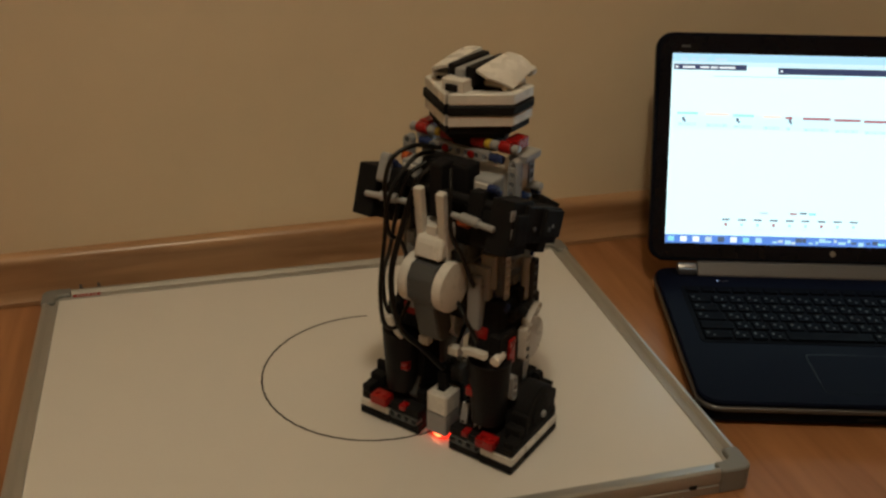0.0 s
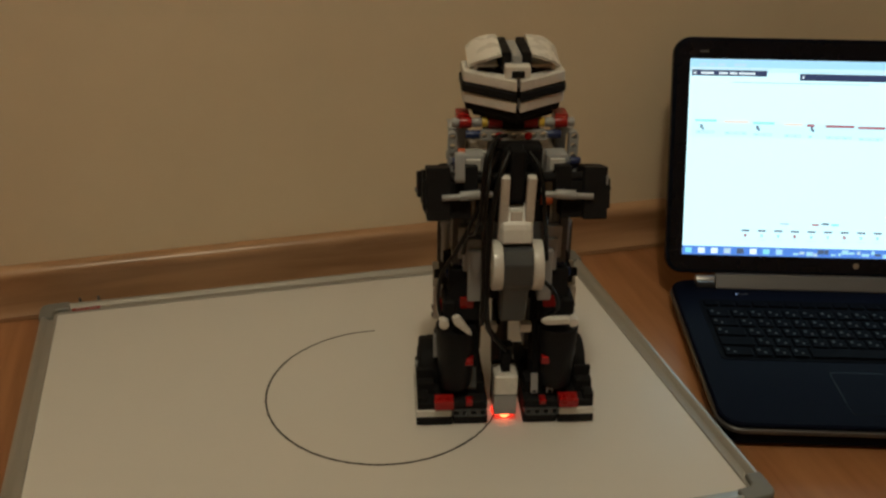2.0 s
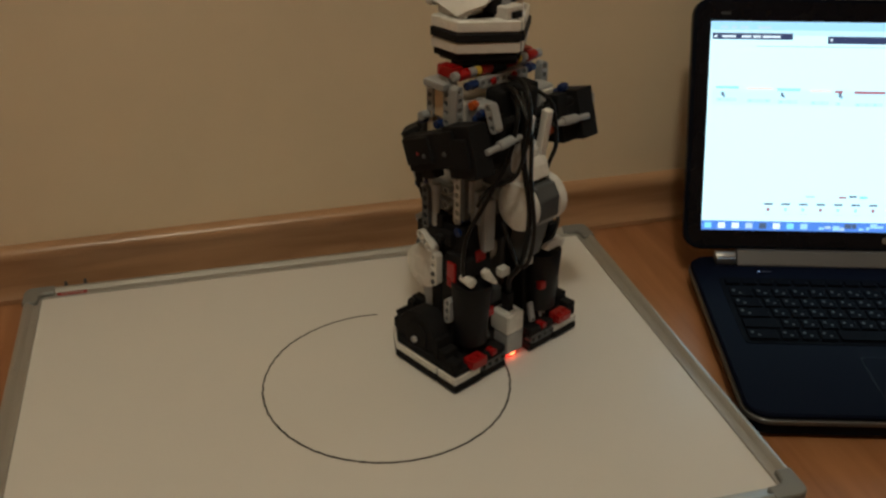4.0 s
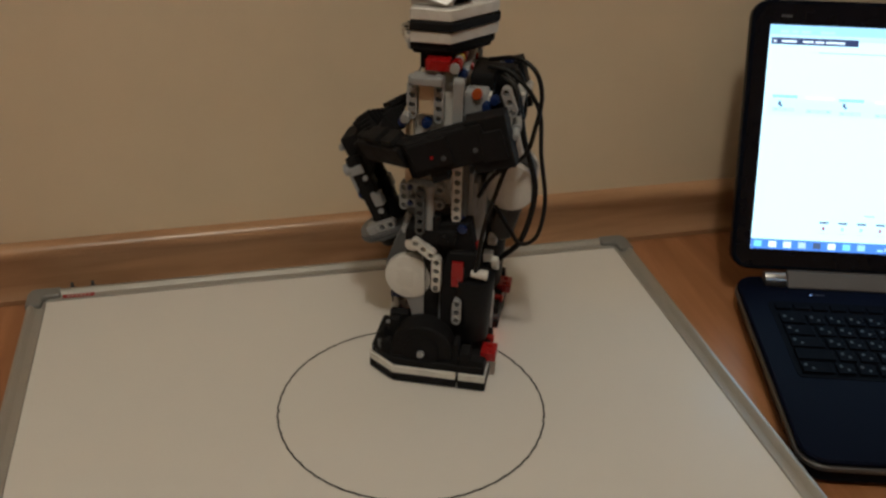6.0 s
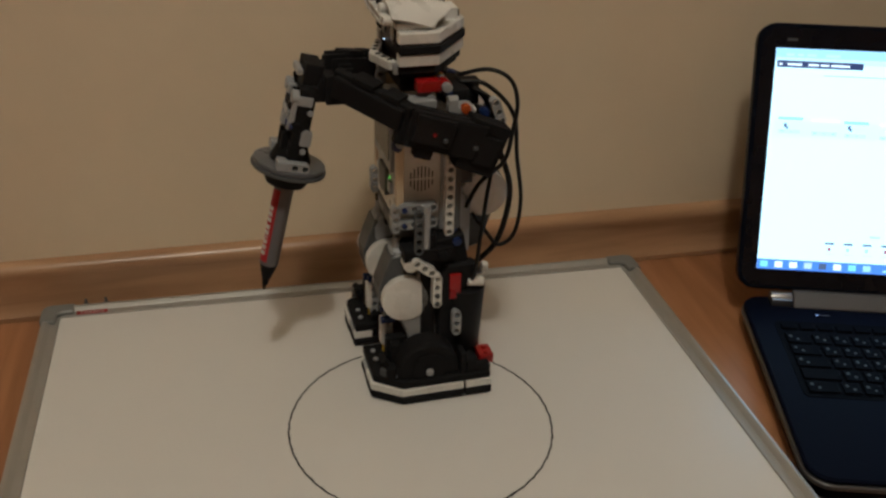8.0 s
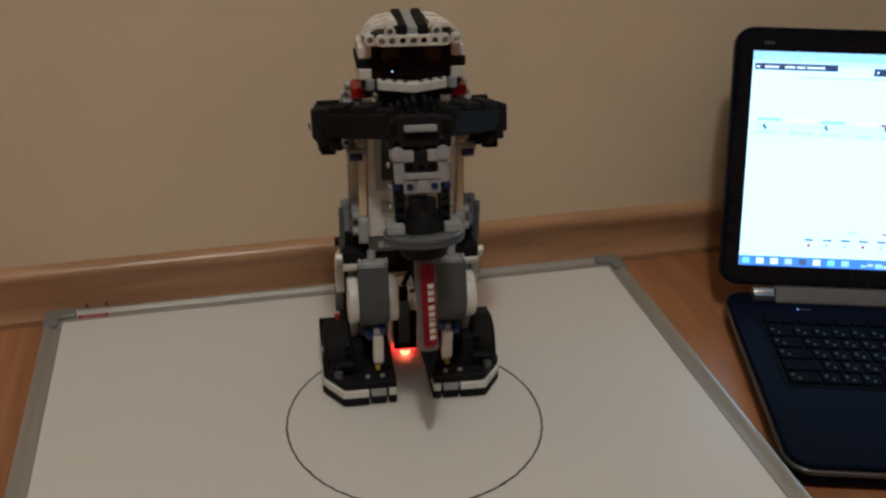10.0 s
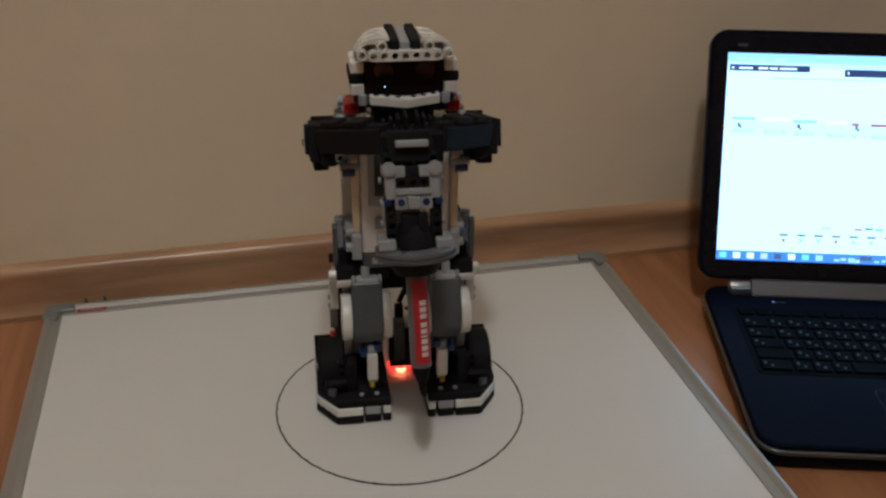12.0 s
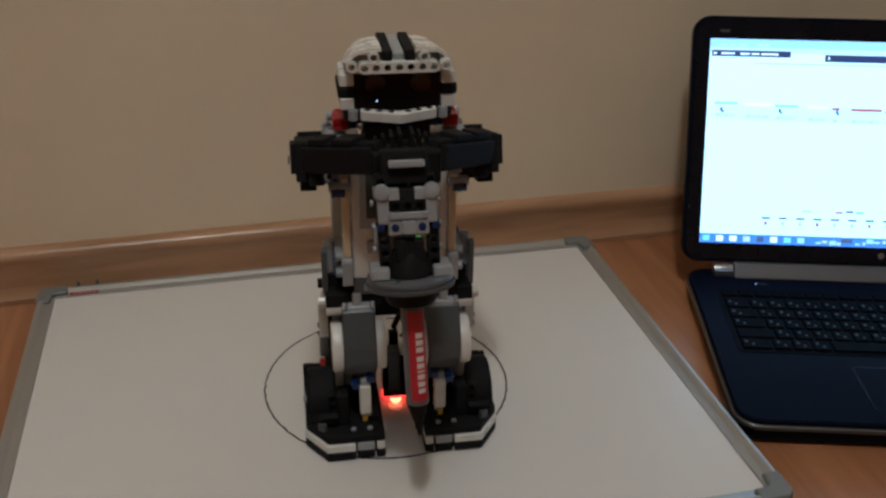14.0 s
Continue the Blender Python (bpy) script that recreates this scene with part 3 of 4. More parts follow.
        part("hip_block", bm, BLACK, unit)
        bm = new_bm()
        cyl(bm, (s * 50, -10, 132), (s * 63, -10, 132), 4, None, 16, 0.6)
        part("hip_pin", bm, BLACK, unit, smooth=True)
        pins(unit, [(s * 42, -22, 150), (s * 48, -24, 140)], BLUE, (1, 0, 0), 4.0, 12)
    bm = new_bm()
    span(bm, (-26, -14, 108), (26, 8, 136), 1.2)
    part("pelvis", bm, BLACK, unit)
    for x, m in ((-34, GREY), (34, GREY)):
        bm = new_bm()
        cyl(bm, (x, 23, 140), (x, 25, 110), 3.6, None, 16, 0.8)
        part("front_rod", bm, m, unit, smooth=True)
    # rear motor and its white straps
    rear = motor(robot, "rear_motor", (-57, 164), -19, 23)
    bm = new_bm()
    prism(bm, [(-70, 150), (-48, 150), (-42, 118), (-50, 108), (-60, 112)], -10, 12, "x", 1.5)
    part("motor_tail", bm, DARK, rear)
    bm = new_bm()
    prism(bm, [(-66, 186), (-36, 190), (-34, 212), (-48, 214), (-62, 200)], -12, 14, "x", 2)
    part("motor_body", bm, WHITE, rear)
    for x in (-10, 11):
        bm = new_bm()
        box(bm, (x, -56, 213), (7.4, 7.4, 62), Euler((radians(8), 0, 0)).to_matrix(), 1.8)
        part("strap_beam", bm, WHITE, rear)
    bm = new_bm()
    box(bm, (0.5, -54, 208), (10, 8, 8), None, 1)
    part("strap_block", bm, WHITE, rear)
    bm = new_bm()
    box(bm, (0.5, -44, 240), (12, 18, 44), None, 2)
    span(bm, (-22, -40, 212), (22, -21, 260), 3)
    part("black_core", bm, BLACK, rear)
    for z, w in ((206, 60), (188, 52)):
        bm = new_bm()
        span(bm, (-w / 2, -44, z - 9), (w / 2, -22, z + 9), 2)
        part("back_plate", bm, BLACK if z > 200 else DARK, rear)
    for s in (-1, 1):
        bm = new_bm()
        span(bm, (s * 24, -40, 120), (s * 36, -24, 168), 1.6)
        part("back_cover", bm, GREY, rear)
    bm = new_bm()
    cyl(bm, (20, -48, 218), (30, -48, 218), 4, None, 16, 0.6)
    part("orange_bush", bm, ORANGE, rear, smooth=True)
    # shoulder yoke
    bm = new_bm()
    beam(bm, (-24, -17, 263), (1, 0, 0), (0, 1, 0), 7)
    yoke = part("shoulder_yoke", bm, GREY, robot, "grey shoulder bar with red and yellow bushes")
    bm = new_bm()
    cyl(bm, (-49, -13, 272), (49, -13, 272), 2.4, None, 14, 0.3)
    part("axle", bm, GREY, yoke, smooth=True)
    for a, b, r, m in ((-44, -34, 4.6, RED), (34, 44, 4.6, RED), (-33, -26, 3.8, GREY), (26, 33, 3.8, GREY), (-25.5, -21, 4.0, YELLOW), (21, 25.5, 4.0, YELLOW), (-50, -45, 3.8, GREY), (45, 50, 3.8, GREY), (-20, -9, 4.6, RED), (9, 20, 4.6, RED)):
        bm = new_bm()
        cyl(bm, (a, -13, 272), (b, -13, 272), r, None, 18, 0.6)
        part("bush", bm, m, yoke, smooth=True)
    for s in (-1, 1):
        bm = new_bm()
        span(bm, (s * 35, -9, 268), (s * 46, 10, 277), 1.2)
        part("red_block", bm, RED, yoke)
        bm = new_bm()
        span(bm, (s * 36, -4, 258), (s * 52, 20, 264), 1.0)
        part("grey_plate", bm, GREY, yoke)
        pins(yoke, [(s * 33, -17, 263)], BLUE, (1, 0, 0), 3.4, 12)
        pins(yoke, [(s * 12, -21, 263)], RED, (0, 1, 0), 2.6, 3)
    bm = new_bm()
    span(bm, (-24, -4, 262), (24, 18, 276), 2)
    span(bm, (-9, -16, 264), (9, 0, 279), 1.5)
    cyl(bm, (0, 2, 270), (0, 2, 288), 14, None, 24, 1)
    part("neck", bm, BLACK, yoke)


def head(robot):
    bm = new_bm()
    prism(bm, [(-33, 22), (-33, -8), (0, -34), (33, -8), (33, 22)], 277, 285, "z", 1)
    root = part("head", bm, BLACK, robot, "white head with black stripes and a dark visor")
    # stripes, split at the back in two halves
    for s in (-1, 1):
        for z0, z1, grow, m in ((281, 287.2, -2.5, BLACK), (287.6, 296.4, 0, WHITE), (296.8, 304.2, 1.2, BLACK), (304.6, 313.6, 0, WHITE)):
            bm = new_bm()
            pts = [(s * (41.0 + grow), 23), (s * (41.0 + grow), -8 - grow), (s * 1.3, -39 - grow), (s * 1.3, -24), (s * 30.8, -4), (s * 30.8, 23)]
            prism(bm, pts, z0, z1, "z", 0.9)
            part("stripe", bm, m, root)
        # slanting wing panel on top
        bm = new_bm()
        rows = []
        for k in range(7):
            t = k / 6
            x = 12 + 25.5 * t
            z = 331.5 - 9.5 * t ** 3.2
            rows.append((x, z, -17 - 8 * t if t < 0.55 else -21.4 + 40 * (t - 0.55), 30 - 2 * t))
        grid = []
        for x, z, y0, y1 in rows:
            grid.append([bm.verts.new(Vector((s * x, y0 + (y1 - y0) * j / 4, z + 2.0 - (4.0 + 4.0 * (x - 12) / 25.5) * ((4 - j) / 4) ** 1.4)) * MM) for j in range(5)])
        for a, b in zip(grid, grid[1:]):
            for j in range(4):
                bm.faces.new((a[j], a[j + 1], b[j + 1], b[j]))
        bmesh.ops.recalc_face_normals(bm, faces=bm.faces)
        bmesh.ops.solidify(bm, geom=list(bm.faces), thickness=2.4 * MM)
        part("wing_panel", bm, WHITE, root, smooth=True)
        bm = new_bm()
        span(bm, (s * 13, -8, 313.8), (s * 33, 24, 319), 1.5)
        part("top_block", bm, TAN if s > 0 else WHITE, root)
        bm = new_bm()
        span(bm, (s * 4.4, -20, 316), (s * 11.6, 30, 331.5), 1.4)
        part("crest", bm, BLACK, root)
        bm = new_bm()
        cyl(bm, (s * 32, 22.5, 280), (s * 32, 22.5, 288), 3.6, None, 16, 0.8)
        part("cheek_post", bm, GREY, root, smooth=True)
        bm = new_bm()
        beam(bm, (s * 32.6, 30.5, 321.5), (s, 0, 0), (0, 1, 0), 1, 7)
        part("brim_end", bm, WHITE, root)
        bm = new_bm()
        beam(bm, (s * 17.5, 30, 327.5), (s, 0, 0), (0, 1, 0), 1, 7)
        part("brow_knob", bm, WHITE, root)
    bm = new_bm()
    span(bm, (-4, -22, 316), (4, 28, 329.5), 1.6)
    part("crest_middle", bm, GREY, root)
    bm = new_bm()
    span(bm, (-10, -31, 312), (10, -17, 323), 1.2)
    part("back_clip", bm, WHITE, root)
    bm = new_bm()
    span(bm, (-5, -33.5, 314.5), (5, -30.9, 319.5), 0.4)
    part("clip_slot", bm, BLACK, root)
    bm = new_bm()
    beam(bm, (-24, 30.5, 320.5), (1, 0, 0), (0, 1, 0), 7)
    part("brim_beam", bm, WHITE, root)
    bm = new_bm()
    span(bm, (-30.5, -8, 286), (30.5, 21.6, 317.5), 1)
    visor = part("visor", bm, VISOR, root, "dark glossy visor")
    for s in (-1, 1):
        bm = new_bm()
        disc(bm, (s * 16, 22, 306), (0, 1, 0), 7.5, 2, 0.5, 28)
        part("eye", bm, surface("eye_red_dark", (0.022, 0.005, 0.004), 0.2), visor, smooth=True)
    bm = new_bm()
    disc(bm, (15, 22.4, 293.5), (0, 1, 0), 0.55, 1.2, 0, 10)
    part("indicator", bm, LED, visor)
    # chin: a shallow V of white
    bm = new_bm()
    prism(bm, [(-27, 21), (0, 30), (27, 21), (27, 28), (0, 38), (-27, 28)], 281, 288.5, "z", 0.8)
    chin = part("chin", bm, WHITE, root)
    for x in (-22, -14, -6, 6, 14, 22):
        bm = new_bm()
        disc(bm, (x, 36.8 - abs(x) * 0.36 - 2.6, 288.4), (0, 0, 1), 2.3, 0.6, 0, 14)
        part("chin_hole", bm, BLACK, chin)


PIVOT = (0.0, -48.0, 238.0)


def arms(robot):
    """Both arms and the pen turn together about the shoulder axle; written in the raised position."""
    px, py, pz = PIVOT

    def L(p):
        return (p[0] - px, p[1] - py, p[2] - pz)

    lift = Euler((radians(37), 0, 0)).to_matrix()

    def lspan(bm, lo, hi, bevel=0.8):
        return span(bm, L(lo), L(hi), bevel)
    bm = new_bm()
    cyl(bm, L((-70, -48, 238)), L((70, -48, 238)), 4, None, 16, 0.5)
    root = part("arm_frame", bm, BLACK, robot, "pair of black block arms joined round a marker pen", smooth=True, at=pose(px * MM, py * MM, pz * MM))
    for s in (-1, 1):
        # shoulder stack, given in the lowered position and turned up with the arm
        for lo, hi, slope in (((53, -60, 203), (72, -28, 245), -14), ((36, -55, 204), (54, -32, 234), -10), ((31, -54, 222), (44, -36, 247), -8), ((70, -56, 212), (75, -38, 236), -14)):
            bm = new_bm()
            mid = [(a + b) / 2 for a, b in zip(lo, hi)]
            box(bm, lift @ Vector(L((s * mid[0], mid[1], mid[2]))), [b - a for a, b in zip(lo, hi)], Euler((radians(37 + slope), 0, 0)).to_matrix(), 1.0)
            part("shoulder_block", bm, BLACK, root)
        bm = new_bm()
        cyl(bm, lift @ Vector(L((s * 20, -60, 228))), lift @ Vector(L((s * 60, -62, 226))), 2.6, None, 14, 0.5)
        cyl(bm, lift @ Vector(L((s * 30, -60, 228))), lift @ Vector(L((s * 46, -61, 227))), 4.0, None, 14, 0.6)
        part("shoulder_axle", bm, GREY, root, smooth=True)
        for z in (224, 238) if s > 0 else ():
            bm = new_bm()
            box(bm, lift @ Vector(L((71.4, -55, z))), (1.6, 6, 8), Euler((radians(37), 0, 0)).to_matrix(), 0.4)
            part("chrome_clip", bm, GREY, root)
        # upper arm: layers of black shells, rising forwards
        tilt = Euler((radians(18), 0, 0)).to_matrix()
        for x, w, y0, y1, z, h in ((70, 9, -38, 24, 243, 29), (61, 9, -30, 30, 244, 32), (76, 4, -12, 20, 249, 22), (66, 12, 2, 16, 236, 22)):
            bm = new_bm()
            box(bm, L((s * x, (y0 + y1) / 2, z)), (w, y1 - y0, h), tilt, 1.4)
            part("upper_arm", bm, BLACK, root)
        pins(root, [L((s * 78, 4, 247))], RED if s < 0 else GREY, (1, 0, 0), 0.9, 1.0)
        for y, z in ((-28, 234), (-4, 242)):
            bm = new_bm()
            disc(bm, L((s * 79.4, y, z)), (1, 0, 0), 2.0, 1.2, 0.3, 14)
            part("arm_pin", bm, DARK, root, smooth=True)
        # forearm closing in to the middle
        a, b = Vector((s * 62, 22, 256)), Vector((s * 19, 65, 272))
        way = (b - a).normalized()
        side = Vector((0, 0, 1)).cross(way).normalized()
        up = way.cross(side)
        turn = Matrix((way, side, up)).transposed()
        for off, h, w, cut in ((0, 23, 9, 0), (6, 18, 7, 8), (-6, 19, 7, 6)):
            bm = new_bm()
            mid = (a + b) / 2 + side * off
            box(bm, L(mid), ((b - a).length + 8 - cut, w, h), turn, 1.4)
            part("forearm", bm, BLACK, root)
        # stepped shell on the upper side of the forearm
        for off, along, long_ in ((0, 0.22, 15), (0, 0.62, 20)):
            bm = new_bm()
            box(bm, L(a + (b - a) * along + up * 12.5), (long_, 15, 5), turn, 0.8)
            part("forearm_shell", bm, BLACK, root)
        # elbow block with ribs
        bm = new_bm()
        lspan(bm, (s * 2, 57, 256), (s * 23, 76, 279), 1.4)
        part("elbow_block", bm, BLACK, root)
        bm = new_bm()
        prism(bm, [L((0, y, z))[1:] for y, z in ((74, 256), (83, 256), (83, 264), (78, 274), (74, 279))], s * 1, s * 15, "x", 1.2)
        part("elbow_block", bm, BLACK, root)
        for k in range(4):
            bm = new_bm()
            lspan(bm, (s * (3 + 5.2 * k), 56 - k, 278), (s * (5.6 + 5.2 * k), 72 - 4 * k, 291 - k * 2.5), 0.7)
            part("elbow_rib", bm, BLACK, root)
    # chest bar that fills the gap between the arms
    bm = new_bm()
    lspan(bm, (-22, 54, 256), (22, 66, 276), 2)
    part("cross_bar", bm, BLACK, root)
    # hand: turned along the pen
    tip, hub = Vector((-1, 134, 87)), Vector((2, 105, 200))
    axis = (hub - tip).normalized()
    fwd = Vector((1, 0, 0)).cross(axis).normalized() * -1
    turn = Matrix((Vector((1, 0, 0)), fwd, axis)).transposed()

    def H(x, f, a):
        return L(hub + Vector((x, 0, 0)) + fwd * f + axis * a)

    def hbox(c, s, m, name="hand_block", bevel=1.0):
        bm = new_bm()
        box(bm, H(*c), s, turn, bevel)
        return part(name, bm, m, root)
    for s in (-1, 1):
        hbox((s * 16.5, -4, 40), (7, 6, 64), BLACK)
        bm = new_bm()
        beam(bm, H(s * 16.5, 3, 12), axis, fwd, 8)
        part("hand_beam", bm, BLACK, root)
        hbox((s * 18, -5, 30), (9, 9, 12), GREY, "hand_connector", 1.6)
        hbox((s * 17.5, 1, 60), (8, 12, 8), GREY, "hand_connector", 1.6)
        for a_ in (20, 36, 52):
            bm = new_bm()
            disc(bm, H(s * 22.6, -4, a_), (1, 0, 0), 2.4, 2.0, 0.4, 14)
            part("hand_pin", bm, GREY, root, smooth=True)
        hbox((s * 16, 7, 50), (8, 6, 20), GREY, "hand_connector", 1.6)
        bm = new_bm()
        cyl(bm, H(s * 16.5, 6, 62), H(s * 16.5, 12, 62), 5.2, None, 20, 0.8)
        part("hand_joint", bm, GREY, root, smooth=True)
        hbox((s * 10, 7, 60), (10, 7, 8), GREY, "hand_connector")
        hbox((s * 18, 5, 38), (6, 8, 9), BLACK, "hand_block", 2)
        hbox((s * 9, 6, 38), (9, 9, 11), GREY, "hand_connector", 1.2)
        bm = new_bm()
        cyl(bm, H(s * 9, 9, 38), H(s * 9, 11.4, 38), 2.7, None, 14, 0.5)
        part("hand_pin", bm, BLUE, root, smooth=True)
        bm = new_bm()
        cyl(bm, H(s * 18.6, 7, 38), H(s * 18.6, 9.8, 38), 2.7, None, 14, 0.5)
        part("hand_pin", bm, BLUE, root, smooth=True)
        hbox((s * 21, 10, 7), (13, 9, 8), GREY, "disc_clamp", 1.8)
        bm = new_bm()
        beam(bm, H(s * 23, -8, 7), fwd, (1, 0, 0), 3)
        part("disc_beam", bm, GREY, root)
        bm = new_bm()
        cyl(bm, H(s * 15, 8, 6), H(s * 27, 8, 6), 2.4, None, 14, 0.4)
        part("disc_axle", bm, DARK, root, smooth=True)
        hbox((s * 6, 7, 22), (7, 9, 14), BLACK)
    hbox((0, 2, 55), (28, 12, 16), BLACK)
    bm = new_bm()
    beam(bm, H(-8, 8.6, 52), (1, 0, 0), fwd, 3, 5)
    part("hand_beam", bm, BLACK, root)
    hbox((0, 9, 38), (9, 9, 9), GREY, "hand_connector")
    hbox((0, 9, 46), (26, 6, 5), GREY, "hand_connector")
    hbox((0, -2, 77), (30, 14, 22), BLACK)
    hbox((-1, 8, 80), (24, 5, 5), GREY, "hand_connector", 1.8)
    hbox((0, 3, 20), (14, 12, 16), BLACK, "core_block")
    bm = new_bm()
    cyl(bm, H(0, 0, 4), H(0, 0, 20), 17, 11, 28, 1)
    part("hub_cone", bm, BLACK, root, smooth=True)
    bm = new_bm()
    cyl(bm, H(0, 0, -1), H(0, 0, 3), 29.5, None, 48, 1.2)
    part("hand_disc", bm, surface("disc_grey", (0.11, 0.115, 0.125), 0.32), root, "round grey hand guard disc", smooth=True)
    bm = new_bm()
    cyl(bm, H(0, 0, -4.5), H(0, 0, -1.2), 30.5, 31, 48, 1.2)
    part("disc_rim", bm, DARK, root, smooth=True)
    bm = new_bm()
    cyl(bm, H(0, 0, -17), H(0, 0, -4.6), 16, 22, 32, 1)
    part("disc_hub", bm, BLACK, root, smooth=True)
    # the marker
    bm = new_bm()
    cyl(bm, H(0, 0, -92), H(0, 0, -8), 8.0, None, 32, 0.8)
    pen = part("marker_pen", bm, surface("marker_barrel", (0.13, 0.125, 0.13), 0.35), root, "dark grey marker pen with a red label", smooth=True)
    bm = new_bm()
    rows = []
    for a in (-22, -88):
        rows.append([bm.verts.new(Vector(H(8.18 * math.sin(t), 8.18 * math.cos(t), a)) * MM) for t in [radians(-62 + 12 * k) for k in range(9)]])
    for j in range(8):
        bm.faces.new((rows[0][j], rows[0][j + 1], rows[1][j + 1], rows[1][j]))
    bmesh.ops.solidify(bm, geom=list(bm.faces), thickness=0.1 * MM)
    band = part("label_band", bm, surface("label_red", (0.45, 0.02, 0.03), 0.4), pen, "red paper band with plain white marks", smooth=True)
    # plain white bars in place of the maker's lettering
    a = -82.0
    for w in (3.4, 3.8, 3.8, 1.4, 3.6, 3.8, 0, 3.6, 3.8, 3.8):
        if w:
            bm = new_bm()
            rows = [[bm.verts.new(Vector(H(8.34 * math.sin(t), 8.34 * math.cos(t), b)) * MM) for t in [radians(-40 + 9.5 * k) for k in range(5)]] for b in (a, a + w)]
            for k in range(4):
                bm.faces.new((rows[0][k], rows[0][k + 1], rows[1][k + 1], rows[1][k]))
            part("mark_bar", bm, WHITE, pen, smooth=True)
        a += w + 1.5
    bm = new_bm()
    cyl(bm, H(0, 0, -93), H(0, 0, -106), 7.4, 3.6, 28, 0.4)
    cyl(bm, H(0, 0, -106), H(0, 0, -112), 3.2, 2.6, 20, 0.2)
    cyl(bm, H(0, 0, -112), H(0, 0, -117), 1.9, 1.0, 14, 0.2)
    part("pen_tip", bm, BLACK, pen, smooth=True)
    return root


def sensor(robot):
    bm = new_bm()
    prism(bm, [(-10.5, -47), (10.5, -47), (10.5, -24), (-10.5, -24)], 27, 47.5, "z", 1.6)
    root = part("light_sensor", bm, WHITE, robot, "white and grey downward light sensor glowing red")
    bm = new_bm()
    span(bm, (-10.2, -46.7, 6.2), (10.2, -24.3, 26.8), 1.2)
    part("sensor_foot", bm, GREY, root)
    for lo, hi in (((-6.5, -43, 47.2), (-4, -28, 48.6)), ((4, -43, 47.2), (6.5, -28, 48.6)), ((-4, -43, 47.2), (4, -41, 48.6))):
        bm = new_bm()
        span(bm, lo, hi, 0.4)
        part("socket_rim", bm, WHITE, root)
    bm = new_bm()
    span(bm, (-6, -42, 46.5), (6, -28, 47.9), 0.2)
    part("socket", bm, BLACK, root)
    bm = new_bm()
    span(bm, (-4, -39, 47), (4, -31, 66), 1)
    part("plug", bm, BLACK, root)
    # added black cover keeps the white sensor dark as seen from ahead
    bm = new_bm()
    span(bm, (-10.8, -24.2, 8), (10.8, -19.5, 48), 1.2)
    part("sensor_front", bm, BLACK, root, "black cover added to darken the sensor's forward side")
    bm = new_bm()
    span(bm, (-3, -20, 22), (8, -8, 62), 1.2)
    part("sensor_post", bm, DARK, root)
    bm = new_bm()
    cyl(bm, (0, -33, 1.6), (0, -33, 6.0), 11.6, 10.2, 28, 0.8)
    part("lamp_ring", bm, RED_GLOW, root, smooth=True)
    for y in (-41.0, -21.5):
        bm = new_bm()
        cyl(bm, (0, y, 1.8), (0, y, 4.4), 4.0, 5.0, 20, 0.5)
        part("lamp_core", bm, LENS, root, smooth=True)


def cables(robot):
    runs = [
        ((-14, -34, 264), (-20, -54, 262), (-26, -76, 238), (-28, -81, 200), (-28, -87, 160), (-28, -83, 128), (-26, -70, 117), (-24, -60, 128), (-22, -46, 148)),
        ((-8, -34, 268), (-18, -56, 274), (-26, -72, 267), (-29, -78, 248), (-30, -75, 224), (-33, -68, 200), (-38, -46, 184), (-40, -34, 164)),
        ((-6, -46, 258), (-14, -58, 244), (-21, -66, 210), (-24, -78, 168), (-22, -70, 120), (-14, -50, 92), (0, -36, 68)),
        ((-14, -44, 258), (-22, -58, 248), (-32, -60, 214), (-46, -50, 176), (-59, -42, 146), (-60, -38, 112), (-50, -34, 94)),
        ((10, -46, 258), (18, -58, 246), (22, -62, 214), (26, -52, 190), (30, -40, 160)),
        ((20, -50, 150), (34, -58, 140), (40, -50, 118), (30, -40, 104)),
        ((4, 10, 128), (-2, 18, 110), (-6, 10, 92), (-4, -8, 78)),
    ]
    for k, run in enumerate(runs):
        bm = new_bm()
        tube(bm, run, 1.8 if k != 2 else 2.5)
        part("cable", bm, CABLE, robot, smooth=True)


def build_robot():
    robot = thing("toy_robot", "black, white and red building-block toy robot holding a marker", "toy robot")
    for s in (-1, 1):
        foot(robot, s)
        leg(robot, s)
    torso(robot)
    head(robot)
    sensor(robot)
    cables(robot)
    return robot, arms(robot)


